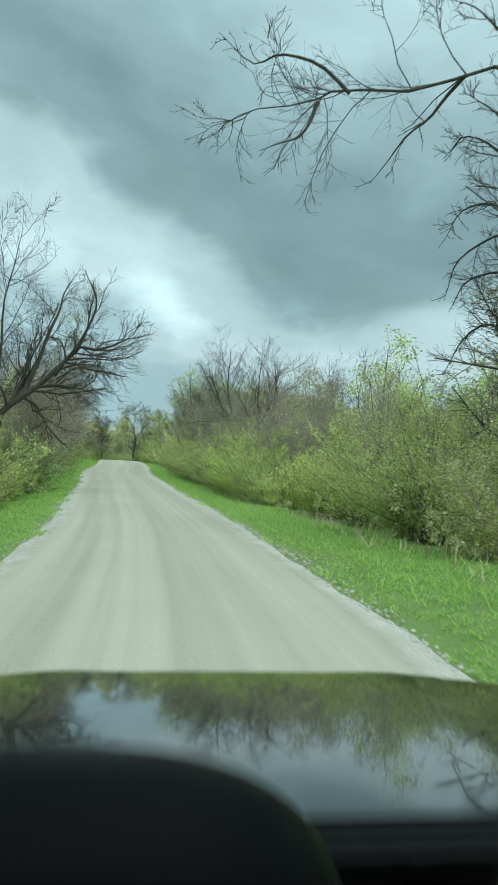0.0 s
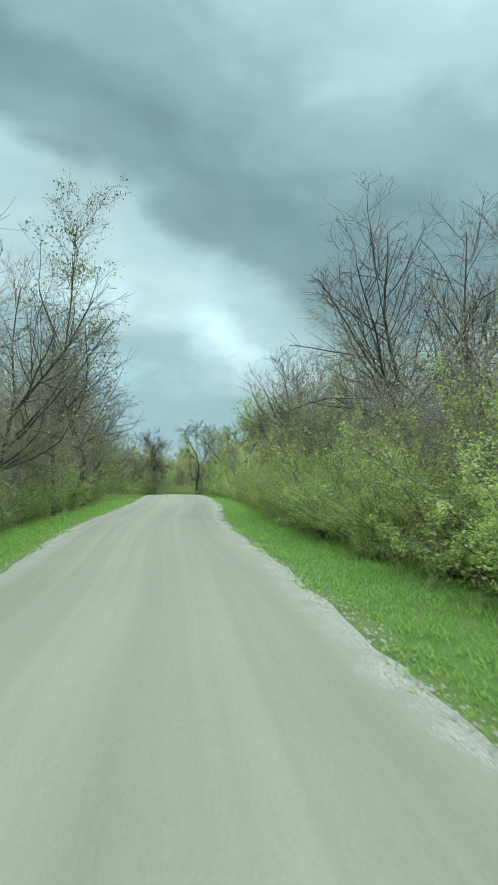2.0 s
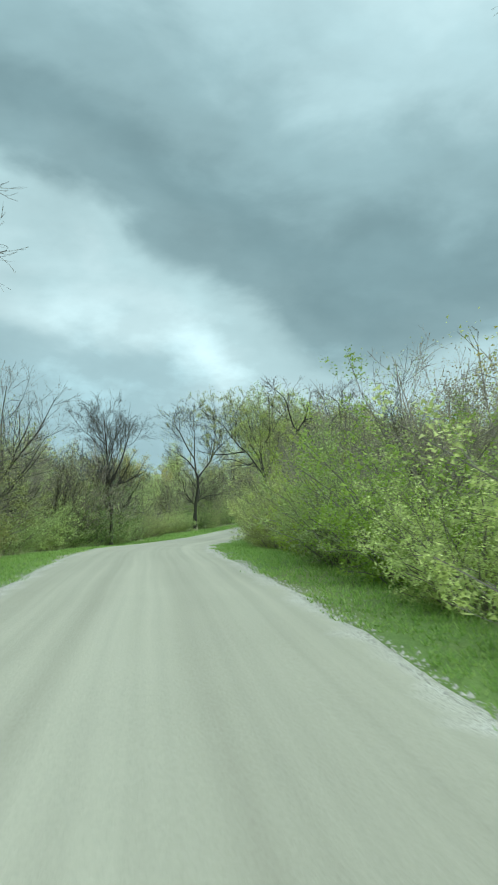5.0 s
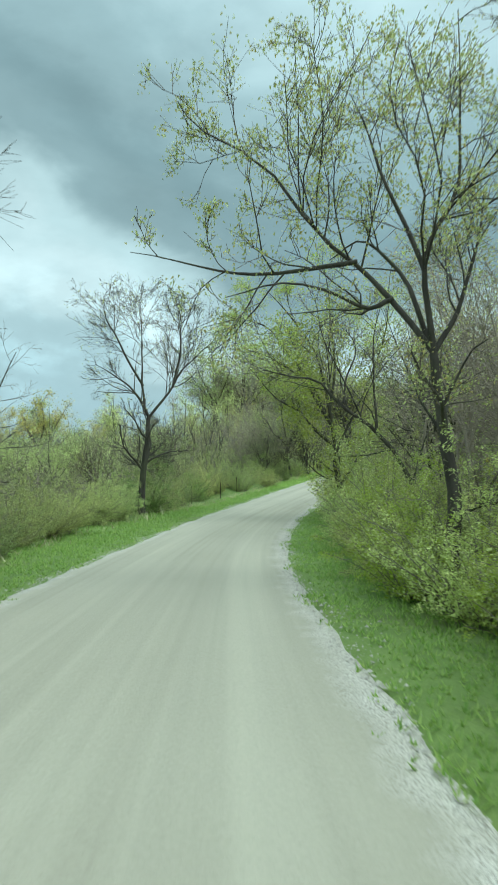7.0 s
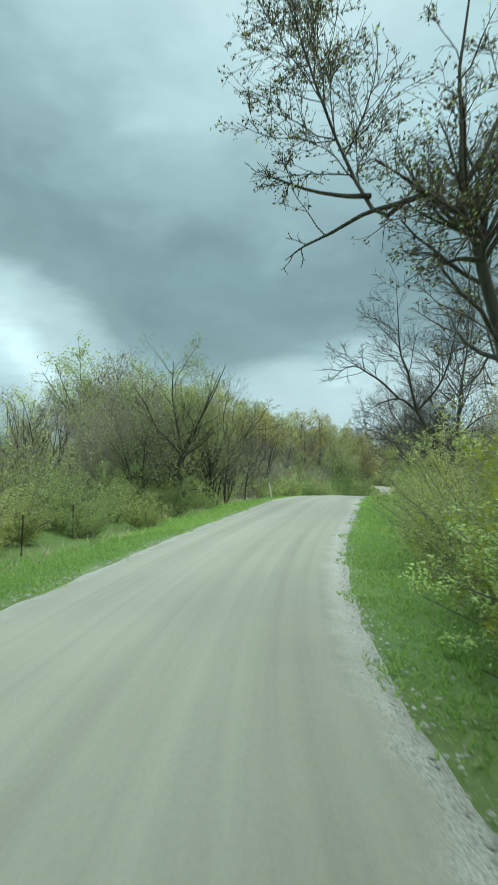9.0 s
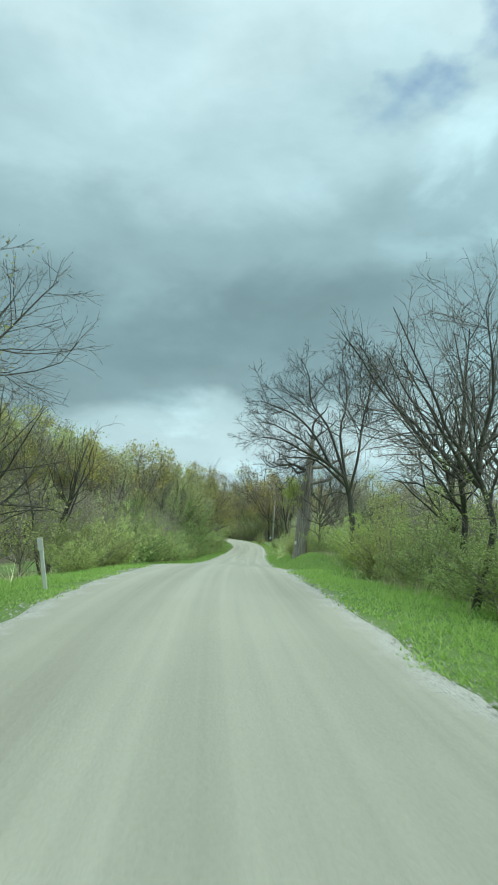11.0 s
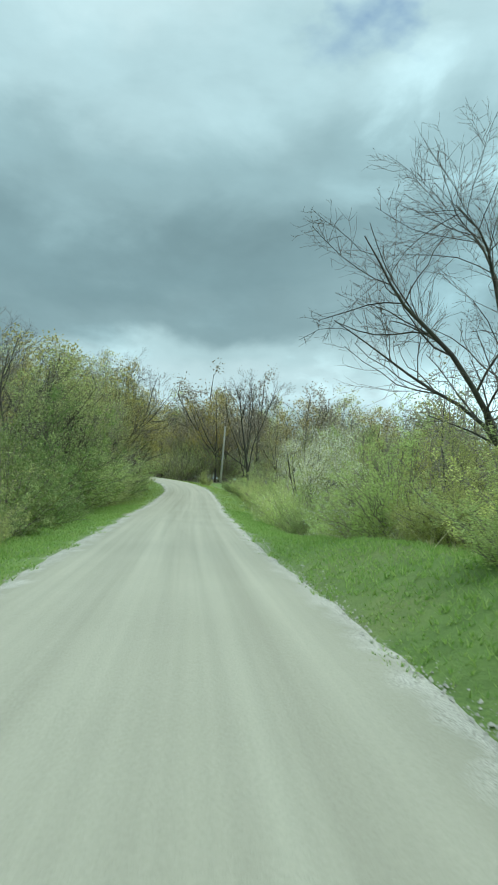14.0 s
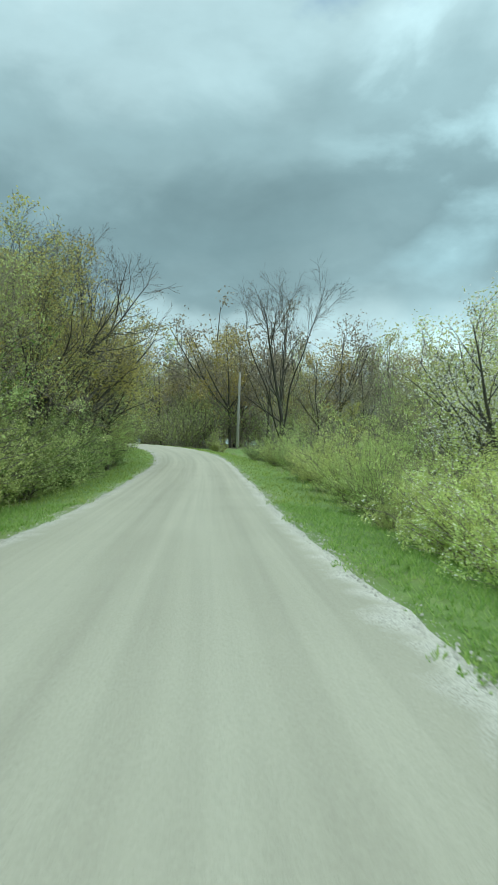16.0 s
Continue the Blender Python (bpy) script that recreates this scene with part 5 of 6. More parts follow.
for s0, s1, side, line, kinds, size, gap in HEDGES:
    s = s0
    while s < s1:
        k = size * (0.5 + 0.75 * rng.random())
        s += gap * 0.64 * k / size
        bush(pick(kinds), s + rng.normal() * 0.2, side * (line + 0.9 * (k - 0.85 * size) + abs(rng.normal()) * 0.3), k)
        s += gap * 0.64 * k / size + 0.3
        if rng.random() < 0.2 and s < 250:
            bush(pick(kinds), s + rng.normal(), side * (line + 2.6 + rng.random() * 2), size * (0.95 + 0.4 * rng.random()))


# --- the woods behind, too many to count: thin trees and scrub joined by stretch ---
def sapling_arrays(g, height, leaf_mat, n_leaf):
    stems = g.integers(1, 4)
    a = g.random(stems) * 6.28
    u = np.linspace(0, 1, 5)[None]
    lean = height * 0.12 * g.random(stems)
    P = np.stack([np.cos(a)[:, None] * (0.15 + lean[:, None] * u), np.sin(a)[:, None] * (0.15 + lean[:, None] * u), height * (0.75 + 0.25 * g.random(stems))[:, None] * u], -1)
    P[:, 1:] += g.normal(size=P[:, 1:].shape) * 0.02 * height
    R = np.broadcast_to(np.linspace(0.007, 0.0025, 5) * height, (stems, 5)).copy()
    Q, S = grow(g, P, R, 12, 0.34, 36, 0.14, 0.12, 4, start=0.2, least=0.012)
    Q2, S2 = grow(g, Q, S, 3, 0.6, 36, 0.08, 0.15, 2, start=0.15, least=0.012)
    out = [(*tubes(P, R, 4), 1), (*ribbons(Q, S, g), 1), (*ribbons(Q2, S2, g), 1)]
    if n_leaf:
        out.append((*leaves(g, Q2, n_leaf, 0.07, 0.24), leaf_mat))
    return out


KIT = [sapling_arrays(g_of(300 + k), 7.0, [5, 2, 5, 4, 3, 5, 2, 5, 4, 5][k], [700, 560, 800, 700, 640, 400, 700, 900, 600, 300][k]) for k in range(10)]
def scrub_arrays(g, height):
    n = 16
    a, u = g.random(n) * 6.28, np.linspace(0, 1, 4)[None]
    r = (0.5 + 0.8 * g.random(n))[:, None] * u**1.3
    P = np.stack([np.cos(a)[:, None] * r, np.sin(a)[:, None] * r, height * (0.5 + 0.5 * g.random(n))[:, None] * u], -1) + g.normal(size=(n, 4, 3)) * 0.06
    Q, S = grow(g, P, np.full((n, 4), 0.012), 4, 0.5, 45, 0.05, 0.2, 3, start=0.1, least=0.012)
    return [(*ribbons(P, np.full((n, 4), 0.014), g), 1), (*ribbons(Q, S, g), 0), (*leaves(g, Q, 420, 0.066, 0.16), int(g.choice([2, 3, 3, 5])))]


def crowned_arrays(g, height, leaf_mat, n_leaf):
    """A full-grown tree of the woods: forked trunk, spreading limbs, a rounded haze of twigs."""
    limbs = trunk_limbs(g, height, 0.13, 1, 0.06, 0.36, 0.42)
    P = np.stack([spline(pts, 8) for pts, _, _ in limbs])
    R = np.stack([np.linspace(a, max(b, 0.02), 8) for _, a, b in limbs])
    Q, S = grow(g, P, R, 10, 0.46, 48, 0.08, 0.14, 4, start=0.25, thin=0.5, least=0.02)
    Q2, S2 = grow(g, Q, S, 5, 0.6, 42, 0.06, 0.18, 2, start=0.15, least=0.016)
    out = [(*tubes(P, R, 5), 6), (*ribbons(Q, S, g), 0), (*ribbons(Q2, S2, g), 1)]
    if n_leaf:
        out.append((*leaves(g, Q2, n_leaf, 0.12, 0.26), leaf_mat))
    return out


CROWNED = [crowned_arrays(g_of(360 + k), 9.0, [5, 2, 4, 3, 5, 2, 4, 5][k], [2600, 2900, 3600, 3000, 1800, 3200, 3000, 2700][k]) for k in range(8)]
CROWNED_EARLY = [CROWNED[k] for k in (0, 1, 3, 4, 5, 7)]
SCRUB = [scrub_arrays(g_of(330 + k), 2.3) for k in range(6)]
WOOD_MATS = [M_TWIG, M_PALE, M_LEAF_PALE, M_LEAF, M_LEAF_GOLD, M_LEAF_TAN, M_BARK]


def woodland(s0, s1, side, near, far, count, size, g):
    groups = []
    for k in range(count):
        s, d = s0 + (s1 - s0) * g.random(), side * (near + (far - near) * g.random() ** 1.3)
        p = ground_at(s, d) - np.array([0, 0, 0.1])
        a, m = g.random() * 6.28, size * (0.6 + 0.65 * g.random())
        if in_clearing(p, 1.8):
            continue
        turn = np.array([[math.cos(a), -math.sin(a), 0], [math.sin(a), math.cos(a), 0], [0, 0, 1]]) * m
        kinds = (CROWNED if s > 225 else CROWNED_EARLY) if abs(d) > 12.5 and g.random() < 0.5 else KIT
        turn = turn * (1.0 if kinds is KIT else 0.8)
        for v, f, mat in kinds[int(g.integers(0, len(kinds)))]:
            groups.append((v @ turn.T + p, f, WOOD_MATS[mat]))
    for k in range(int(count * 1.1)):
        s, d = s0 + (s1 - s0) * g.random(), side * (near - 0.5 + (far - near) * g.random() ** 1.2)
        p = ground_at(s, d) - np.array([0, 0, 0.1])
        a, m = g.random() * 6.28, 0.7 + 0.8 * g.random()
        if in_clearing(p, 1.8):
            continue
        turn = np.array([[math.cos(a), -math.sin(a), 0], [math.sin(a), math.cos(a), 0], [0, 0, 1]]) * m
        for v, f, mat in SCRUB[int(g.integers(0, len(SCRUB)))]:
            groups.append((v @ turn.T + p, f, WOOD_MATS[mat]))
    return tagged(new("woodland", quad_mesh("woodland", groups)), "grey-brown leafless saplings and scrub behind the hedge", "woods", kind="stuff")


for k, (s0, s1, side, near, far, count, size) in enumerate([
        (6, 64, 1, 7.5, 30, 76, 0.95), (60, 110, 1, 8.0, 26, 54, 0.78), (106, 154, 1, 6.6, 24, 62, 0.95), (152, 190, 1, 7.5, 24, 44, 0.8), (186, 226, 1, 10, 30, 52, 0.68), (222, 290, 1, 11.5, 40, 100, 0.88),
        (4, 62, -1, 6.6, 24, 76, 1.0), (60, 120, -1, 6.8, 24, 80, 0.85), (118, 180, -1, 13.5, 44, 80, 0.5), (176, 226, -1, 6.6, 28, 64, 0.58), (226, 242, -1, 8, 28, 24, 1.0), (238, 330, -1, 6.5, 28, 76, 1.15)]):
    woodland(s0, s1, side, near, far, count, size, g_of(900 + k))


def far_woods(g, count, place, size, label):
    """Woods that close the view: joined, as nobody could count them."""
    groups = []
    for k in range(count):
        s, d = place(g)
        p = ground_at(min(s, float(C_S[-1]) - 1), d)
        if s > C_S[-1] - 1:
            p[:2] += np.array([0.25, 0.95]) * (s - C_S[-1])
        a, m = g.random() * 6.28, size * (0.65 + 0.6 * g.random())
        if in_clearing(p, 2.0):
            continue
        turn = np.array([[math.cos(a), -math.sin(a), 0], [math.sin(a), math.cos(a), 0], [0, 0, 1]]) * m
        kinds = CROWNED if g.random() < 0.8 else KIT
        for v, f, mat in kinds[int(g.integers(0, len(kinds)))]:
            groups.append((v @ turn.T + p, f, WOOD_MATS[mat]))
    return tagged(new("far_woods", quad_mesh("far_woods", groups)), label, "woods", kind="stuff")


far_woods(g_of(950), 170, lambda g: (-20 + 330 * g.random(), -(28 + 42 * g.random())), 0.95, "leafless woods beyond the field")
far_woods(g_of(951), 120, lambda g: (-20 + 330 * g.random(), 28 + 42 * g.random()), 0.95, "leafless woods behind the thicket")
far_woods(g_of(952), 120, lambda g: (330 + 55 * g.random(), -80 + 150 * g.random()), 2.0, "tall woods closing the view beyond the bend")
far_woods(g_of(953), 100, lambda g: (290 + 40 * g.random(), 12 + 60 * g.random()), 1.6, "woods with first leaves round the bend")
far_woods(g_of(954), 85, lambda g: (276 + 54 * g.random(), -6.5 - 40 * g.random()), 1.65, "woods with first leaves inside the bend")


def undergrowth(g, count, place, size, label):
    groups = []
    for k in range(count):
        s, d = place(g)
        p = ground_at(min(s, float(C_S[-1]) - 1), d) - np.array([0, 0, 0.1])
        if s > C_S[-1] - 1:
            p[:2] += np.array([0.25, 0.95]) * (s - C_S[-1])
        a, m = g.random() * 6.28, size * (0.7 + 0.7 * g.random())
        if in_clearing(p, 2.2):
            continue
        turn = np.array([[math.cos(a), -math.sin(a), 0], [math.sin(a), math.cos(a), 0], [0, 0, 1]]) * m
        for v, f, mat in SCRUB[int(g.integers(0, len(SCRUB)))]:
            groups.append((v @ turn.T + p, f, WOOD_MATS[mat]))
    return tagged(new("undergrowth", quad_mesh("undergrowth", groups)), label, "shrubs", kind="stuff")


undergrowth(g_of(964), 170, lambda g: (112 + 80 * g.random(), -(17 + 33 * g.random())), 1.5, "dense tall scrub beyond the old field")
undergrowth(g_of(965), 150, lambda g: (196 + 110 * g.random(), 24 + 24 * g.random()), 2.1, "dense grey-green scrub behind the hedge")
undergrowth(g_of(960), 150, lambda g: (124 + 56 * g.random(), -(10.5 + 22 * g.random() ** 1.4)), 1.0, "tangled pale scrub across the old field")
undergrowth(g_of(961), 150, lambda g: (290 + 60 * g.random(), 9 + 50 * g.random()), 2.2, "dense green scrub round the bend")
undergrowth(g_of(962), 120, lambda g: (322 + 40 * g.random(), -60 + 100 * g.random()), 2.6, "dense scrub under the far trees")
undergrowth(g_of(963), 70, lambda g: (262 + 60 * g.random(), -(6.5 + 14 * g.random())), 1.9, "dense scrub inside the bend")
undergrowth(g_of(967), 44, lambda g: (292 + 44 * g.random(), (3.6 + 6 * g.random()) * (1 if g.random() < 0.5 else -1)), 1.3, "green scrub along the far stretch of road")
undergrowth(g_of(968), 60, lambda g: (294 + 16 * g.random(), 6 + 22 * g.random()), 1.7, "green scrub on the bank behind the utility pole")
undergrowth(g_of(966), 130, lambda g: (194 + 80 * g.random(), 8.5 + 16 * g.random()), 1.15, "grey-green scrub behind the old tree")
for kind, s, d, size in [("pale", 16.0, 6.5, 1.15), ("bright", 22.6, 6.2, 0.95), ("pale", 26.4, 5.6, 0.9), ("flower", 229.4, 4.9, 0.8), ("flower", 232.6, 5.4, 0.95), ("pale", 45.5, 4.4, 1.0), ("pale", 48.2, 4.6, 1.15), ("pale", 51.4, 4.8, 1.2), ("pale", 55.2, 4.7, 1.0), ("pale", 132.2, 4.2, 0.9), ("pale", 134.8, 4.3, 0.95), ("pale", 209.0, 5.7, 0.95), ("pale", 212.0, 5.5, 1.1), ("flower", 215.2, 5.7, 1.15), ("dark", 229.0, -6.0, 1.6), ("green", 232.0, -5.8, 1.5), ("dark", 235.0, -6.0, 1.55), ("green", 238.0, -5.7, 1.5), ("dark", 241.0, -6.0, 1.45), ("green", 244.0, -5.7, 1.4), ("dark", 247.0, -5.8, 1.35), ("pale", 250.0, -5.8, 1.4),
                         ("pale", 196.4, 4.9, 0.62), ("pale", 194.6, 5.3, 0.76), ("pale", 195.4, 6.4, 0.7), ("green", 199.6, 3.9, 0.6), ("pale", 203.5, 4.3, 0.55), ("pale", 198.2, 4.9, 0.7), ("flower", 198.4, 6.4, 0.8), ("pale", 193.0, 6.2, 0.72), ("green", 105.0, -6.4, 1.3), ("pale", 108.5, -6.8, 1.2), ("green", 112.0, -7.0, 1.15), ("dark", 115.0, -7.6, 1.1), ("green", 118.5, -8.2, 1.1),
                         ("pale", 151.0, -6.6, 0.7), ("green", 154.0, -5.6, 0.6), ("dark", 158.0, -5.8, 0.65), ("green", 162.0, -5.4, 0.6), ("pale", 148.0, -8.2, 0.8),
                         ("pale", 104.6, 4.5, 0.85), ("bright", 107.0, 4.6, 0.8), ("pale", 109.0, 4.3, 0.72), ("bright", 110.9, 4.1, 0.74), ("pale", 113.0, 4.3, 0.8), ("bright", 115.4, 4.4, 0.8), ("pale", 117.6, 4.5, 0.85), ("bright", 120.0, 4.6, 0.75), ("pale", 122.2, 4.6, 0.75),
                         ("pale", 98.0, 4.8, 1.0), ("pale", 101.2, 4.9, 1.0), ("pale", 28.5, 4.9, 1.0), ("pale", 32.0, 4.8, 1.05), ("pale", 35.4, 4.7, 1.0), ("pale", 38.8, 4.7, 1.1), ("pale", 42.0, 4.6, 1.0),
                         ("green", 111.5, -5.2, 0.7), ("green", 114.2, -5.3, 0.75), ("green", 117.0, -5.3, 0.7), ("pale", 120.0, -5.5, 0.7), ("green", 123.0, -5.6, 0.75), ("green", 126.2, -5.7, 0.75), ("pale", 129.0, -5.8, 0.7), ("green", 131.4, -6.6, 0.75), ("green", 134.2, -6.0, 0.72), ("pale", 137.0, -6.3, 0.75), ("green", 140.2, -6.8, 0.8), ("dark", 143.4, -7.0, 0.75), ("pale", 146.0, -7.4, 0.8)]:
    bush(kind, s, d, size)
for s, d, size in [(131.2, 4.7, 1.1), (133.4, 4.6, 1.15), (136.0, 5.2, 0.95), (138.4, 5.0, 1.0), (126.0, 5.6, 0.9), (112.5, 5.2, 0.8), (115.0, 5.0, 0.75), (126.6, 4.3, 0.62), (128.0, 4.0, 0.5), (129.6, 4.2, 0.66), (124.4, 4.6, 0.6)]:
    bush("bright" if int(s) % 2 else "green", s, d, size)

# ======== roadside things ========
def cylinder(r0, r1, h, sides=14, bevel=0.0):
    bm = bmesh.new()
    bmesh.ops.create_cone(bm, cap_ends=True, segments=sides, radius1=r0, radius2=r1, depth=h)
    bmesh.ops.translate(bm, verts=bm.verts, vec=(0, 0, h / 2))
    if bevel:
        bmesh.ops.bevel(bm, geom=[e for e in bm.edges if e.calc_face_angle(0) > 1.0], offset=bevel, segments=1, affect="EDGES")
    return bm


def box(sx, sy, sz, bevel=0.004):
    bm = bmesh.new()
    bmesh.ops.create_cube(bm, size=1.0)
    bmesh.ops.scale(bm, verts=bm.verts, vec=(sx, sy, sz))
    bmesh.ops.translate(bm, verts=bm.verts, vec=(0, 0, sz / 2))
    bmesh.ops.bevel(bm, geom=list(bm.edges), offset=bevel, segments=1, affect="EDGES")
    return bm


M_POLE = material("weathered_pole_wood", bark((0.40, 0.38, 0.34), (0.62, 0.60, 0.55)))
M_WHITE = material("white_plastic", plain((0.78, 0.78, 0.75), 0.5, vary=0.06))
M_STEEL = material("rusty_steel", plain((0.10, 0.085, 0.07), 0.6, 0.6, 0.3))
M_GREY = material("grey_porcelain", plain((0.35, 0.34, 0.32), 0.35))


def utility_pole(s, d):
    p = ground_at(s, d)
    base = new("utility_pole")
    base.matrix_world = Matrix.Translation(p) @ pose(0, 0, -0.2, 0, 2.0, heading(s))
    part("shaft", bm_mesh("shaft", cylinder(0.17, 0.12, 8.6, 16, 0.02), M_POLE, True), base)
    part("insulator", bm_mesh("insulator", cylinder(0.05, 0.035, 0.16, 10, 0.01), M_GREY), base, "small grey insulator", pose(0, 0, 8.6))
    return tagged(base, "weathered pale wooden utility pole beside the bend", "pole")


def marker_post(s, d):
    p = ground_at(s, d)
    base = new("marker_post")
    base.matrix_world = Matrix.Translation((p[0], p[1], p[2] - 0.05)) @ pose(0, 0, 0, 0, -11, heading(s))
    part("shaft", bm_mesh("shaft", box(0.07, 0.04, 0.95), M_WHITE), base)
    part("reflector", bm_mesh("reflector", box(0.10, 0.02, 0.24), M_WHITE), base, "white reflector panel", pose(0, -0.035, 0.76))
    return tagged(base, "leaning white roadside marker post in the grass", "post")


def fence_post(s, d, lean):
    p = ground_at(s, d)
    base = new("fence_post")
    base.matrix_world = Matrix.Translation((p[0], p[1], p[2] - 0.08)) @ pose(0, 0, 0, lean, lean * 0.6, heading(s))
    part("shaft", bm_mesh("shaft", box(0.045, 0.035, 1.15), M_STEEL), base)
    part("cap", bm_mesh("cap", box(0.05, 0.04, 0.08), M_STEEL), base, "", pose(0, 0, 1.13))
    return tagged(base, "thin dark steel fence post in the grass", "post", "fence posts")


def notice(s, d):
    """A small white card nailed to the old trunk."""
    p = ground_at(s, d)
    base = new("notice")
    base.matrix_world = Matrix.Translation((p[0], p[1], p[2] + 0.78)) @ pose(0, 0, 0, 4, 0, heading(s) - 8)
    part("card", bm_mesh("card", box(0.12, 0.02, 0.2, 0.003), M_WHITE), base)
    part("batten", bm_mesh("batten", box(0.03, 0.05, 0.42, 0.003), M_STEEL), base, "dark backing batten", pose(0, 0.04, -0.2))
    return tagged(base, "small white notice on the old tree trunk", "sign")


utility_pole(291.7, 11.6)
marker_post(168.9, -2.9)
for s, d, lean in [(137.5, -6.3, 3), (142.0, -6.6, -4), (146.5, -6.4, 2), (150.5, -6.8, -2)]:
    fence_post(s, d, lean)
notice(195.42, 3.5)


# ======== loose stones and grass ========
def stones(g, count, s0, s1):
    """Loose limestone along both edges of the road, and a few out on it."""
    s = s0 + (s1 - s0) * g.random(count)
    side = np.where(g.random(count) < 0.6, 1, -1)
    d = middle(s) + side * (2.3 + widen(s) + np.abs(g.normal(size=count)) * 0.17 * (1 + 0.6 * np.sin(s * 0.7 + side)) - 0.42 * g.random(count) ** 1.5)
    c = ground_at(s, d)
    c[:, 2] += 0.004
    size = 0.007 + 0.024 * g.random(count) ** 5
    tip = np.array([(1, 0, -0.3), (-1, 0, -0.3), (0, 1, -0.3), (0, -1, -0.3), (0, 0, 0.7)])
    v = c[:, None] + tip[None] * size[:, None, None] * (0.6 + 0.8 * g.random((count, 5, 1)))
    f = np.array([(0, 2, 4), (2, 1, 4), (1, 3, 4), (3, 0, 4)])
    faces = (np.arange(count)[:, None, None] * 5 + f[None]).reshape(-1, 3)
    return tagged(new("loose_gravel", quad_mesh("loose_gravel", [(v.reshape(-1, 3), faces, M_STONE)])), "pale loose stones along the road's edges", "gravel", kind="stuff")


def grass(g, count, s0, s1, near, far, tall, mat, label):
    s = s0 + (s1 - s0) * g.random(count)
    side = np.where(g.random(count) < 0.5, 1, -1)
    edge = near + widen(s) + 0.18 * np.sin(s * 1.3) + 0.12 * np.sin(s * 3.1 + 2) + 0.1 * g.normal(size=count)
    d = middle(s) + side * (edge + (far - near) * g.random(count) ** 1.25)
    c = ground_at(s, d)
    h = tall * (0.45 + 0.75 * g.random(count)) * (0.55 + 0.45 * np.clip((np.abs(d - middle(s)) - 2.5) / 1.2, 0, 1)) * (0.7 + 0.6 * np.abs(np.sin(c[:, 0] * 0.9 + 2 * np.sin(c[:, 1] * 0.7))))
    verts = []
    for k in range(3):
        a = g.random(count) * 6.28
        out = np.stack([np.cos(a), np.sin(a), 0 * a], -1)
        across = np.stack([-np.sin(a), np.cos(a), 0 * a], -1)
        foot = c + out * 0.03 * g.random((count, 1))
        w = (0.007 + 0.006 * g.random(count))[:, None]
        tip = foot + out * (h * (0.5 + 0.9 * g.random(count)))[:, None] + np.array([0, 0, 1.0]) * h[:, None]
        verts.append(np.stack([foot - across * w, foot + across * w, tip], 1))
    v = np.concatenate(verts).reshape(-1, 3)
    return tagged(new("grass", quad_mesh("grass", [(v, np.arange(len(v)).reshape(-1, 3), mat)])), label, "grass", kind="stuff")


for k, (s0, s1, n) in enumerate([(2, 40, 14000), (40, 75, 13000), (75, 150, 25000), (150, 180, 11000), (180, 240, 20000), (240, 300, 7000)]):
    stones(g_of(400 + k), int((s1 - s0) * 210), s0, s1)
    grass(g_of(410 + k), int(n * 1.7), s0, s1, 2.45, 5.6, 0.10, M_BLADE, "fresh green grass on the verge")
    grass(g_of(420 + k), n // 22, s0, s1, 4.4, 6.4, 0.4, M_STRAW, "dry straw-coloured grass at the hedge foot")


# ======== the car that the drive begins in, as it stands at the first moment ========
def car_paint(nt, bsdf):
    speck = noise_of(nt, position(nt), 260.0, 2.0)
    nt.links.new(ramp_of(nt, speck, [(0.3, (0.010, 0.013, 0.013)), (0.7, (0.022, 0.027, 0.027))]), bsdf.inputs["Base Color"])
    bsdf.inputs["Metallic"].default_value, bsdf.inputs["Roughness"].default_value = 0.15, 0.10
    bsdf.inputs["Coat Weight"].default_value, bsdf.inputs["Coat Roughness"].default_value, bsdf.inputs["Coat IOR"].default_value = 1.0, 0.02, 1.62


M_PAINT = material("dark_car_paint", car_paint)
M_TRIM = material("black_soft_plastic", plain((0.003, 0.0033, 0.0035), 0.8, vary=0.25, scale=60))
M_TRIM.node_tree.nodes["Principled BSDF"].inputs["Specular IOR Level"].default_value = 0.08
M_HOOD = material("black_grained_plastic", plain((0.003, 0.0035, 0.004), 0.4, vary=0.2, scale=90))
M_HOOD.node_tree.nodes["Principled BSDF"].inputs["Specular IOR Level"].default_value = 0.04
M_CLOTH = material("black_seat_cloth", plain((0.012, 0.012, 0.013), 0.95, vary=0.2, scale=40))
M_TYRE = material("black_rubber", plain((0.02, 0.02, 0.02), 0.85, vary=0.2, scale=30))
M_RIM = material("grey_alloy", plain((0.35, 0.35, 0.36), 0.35, 0.9))


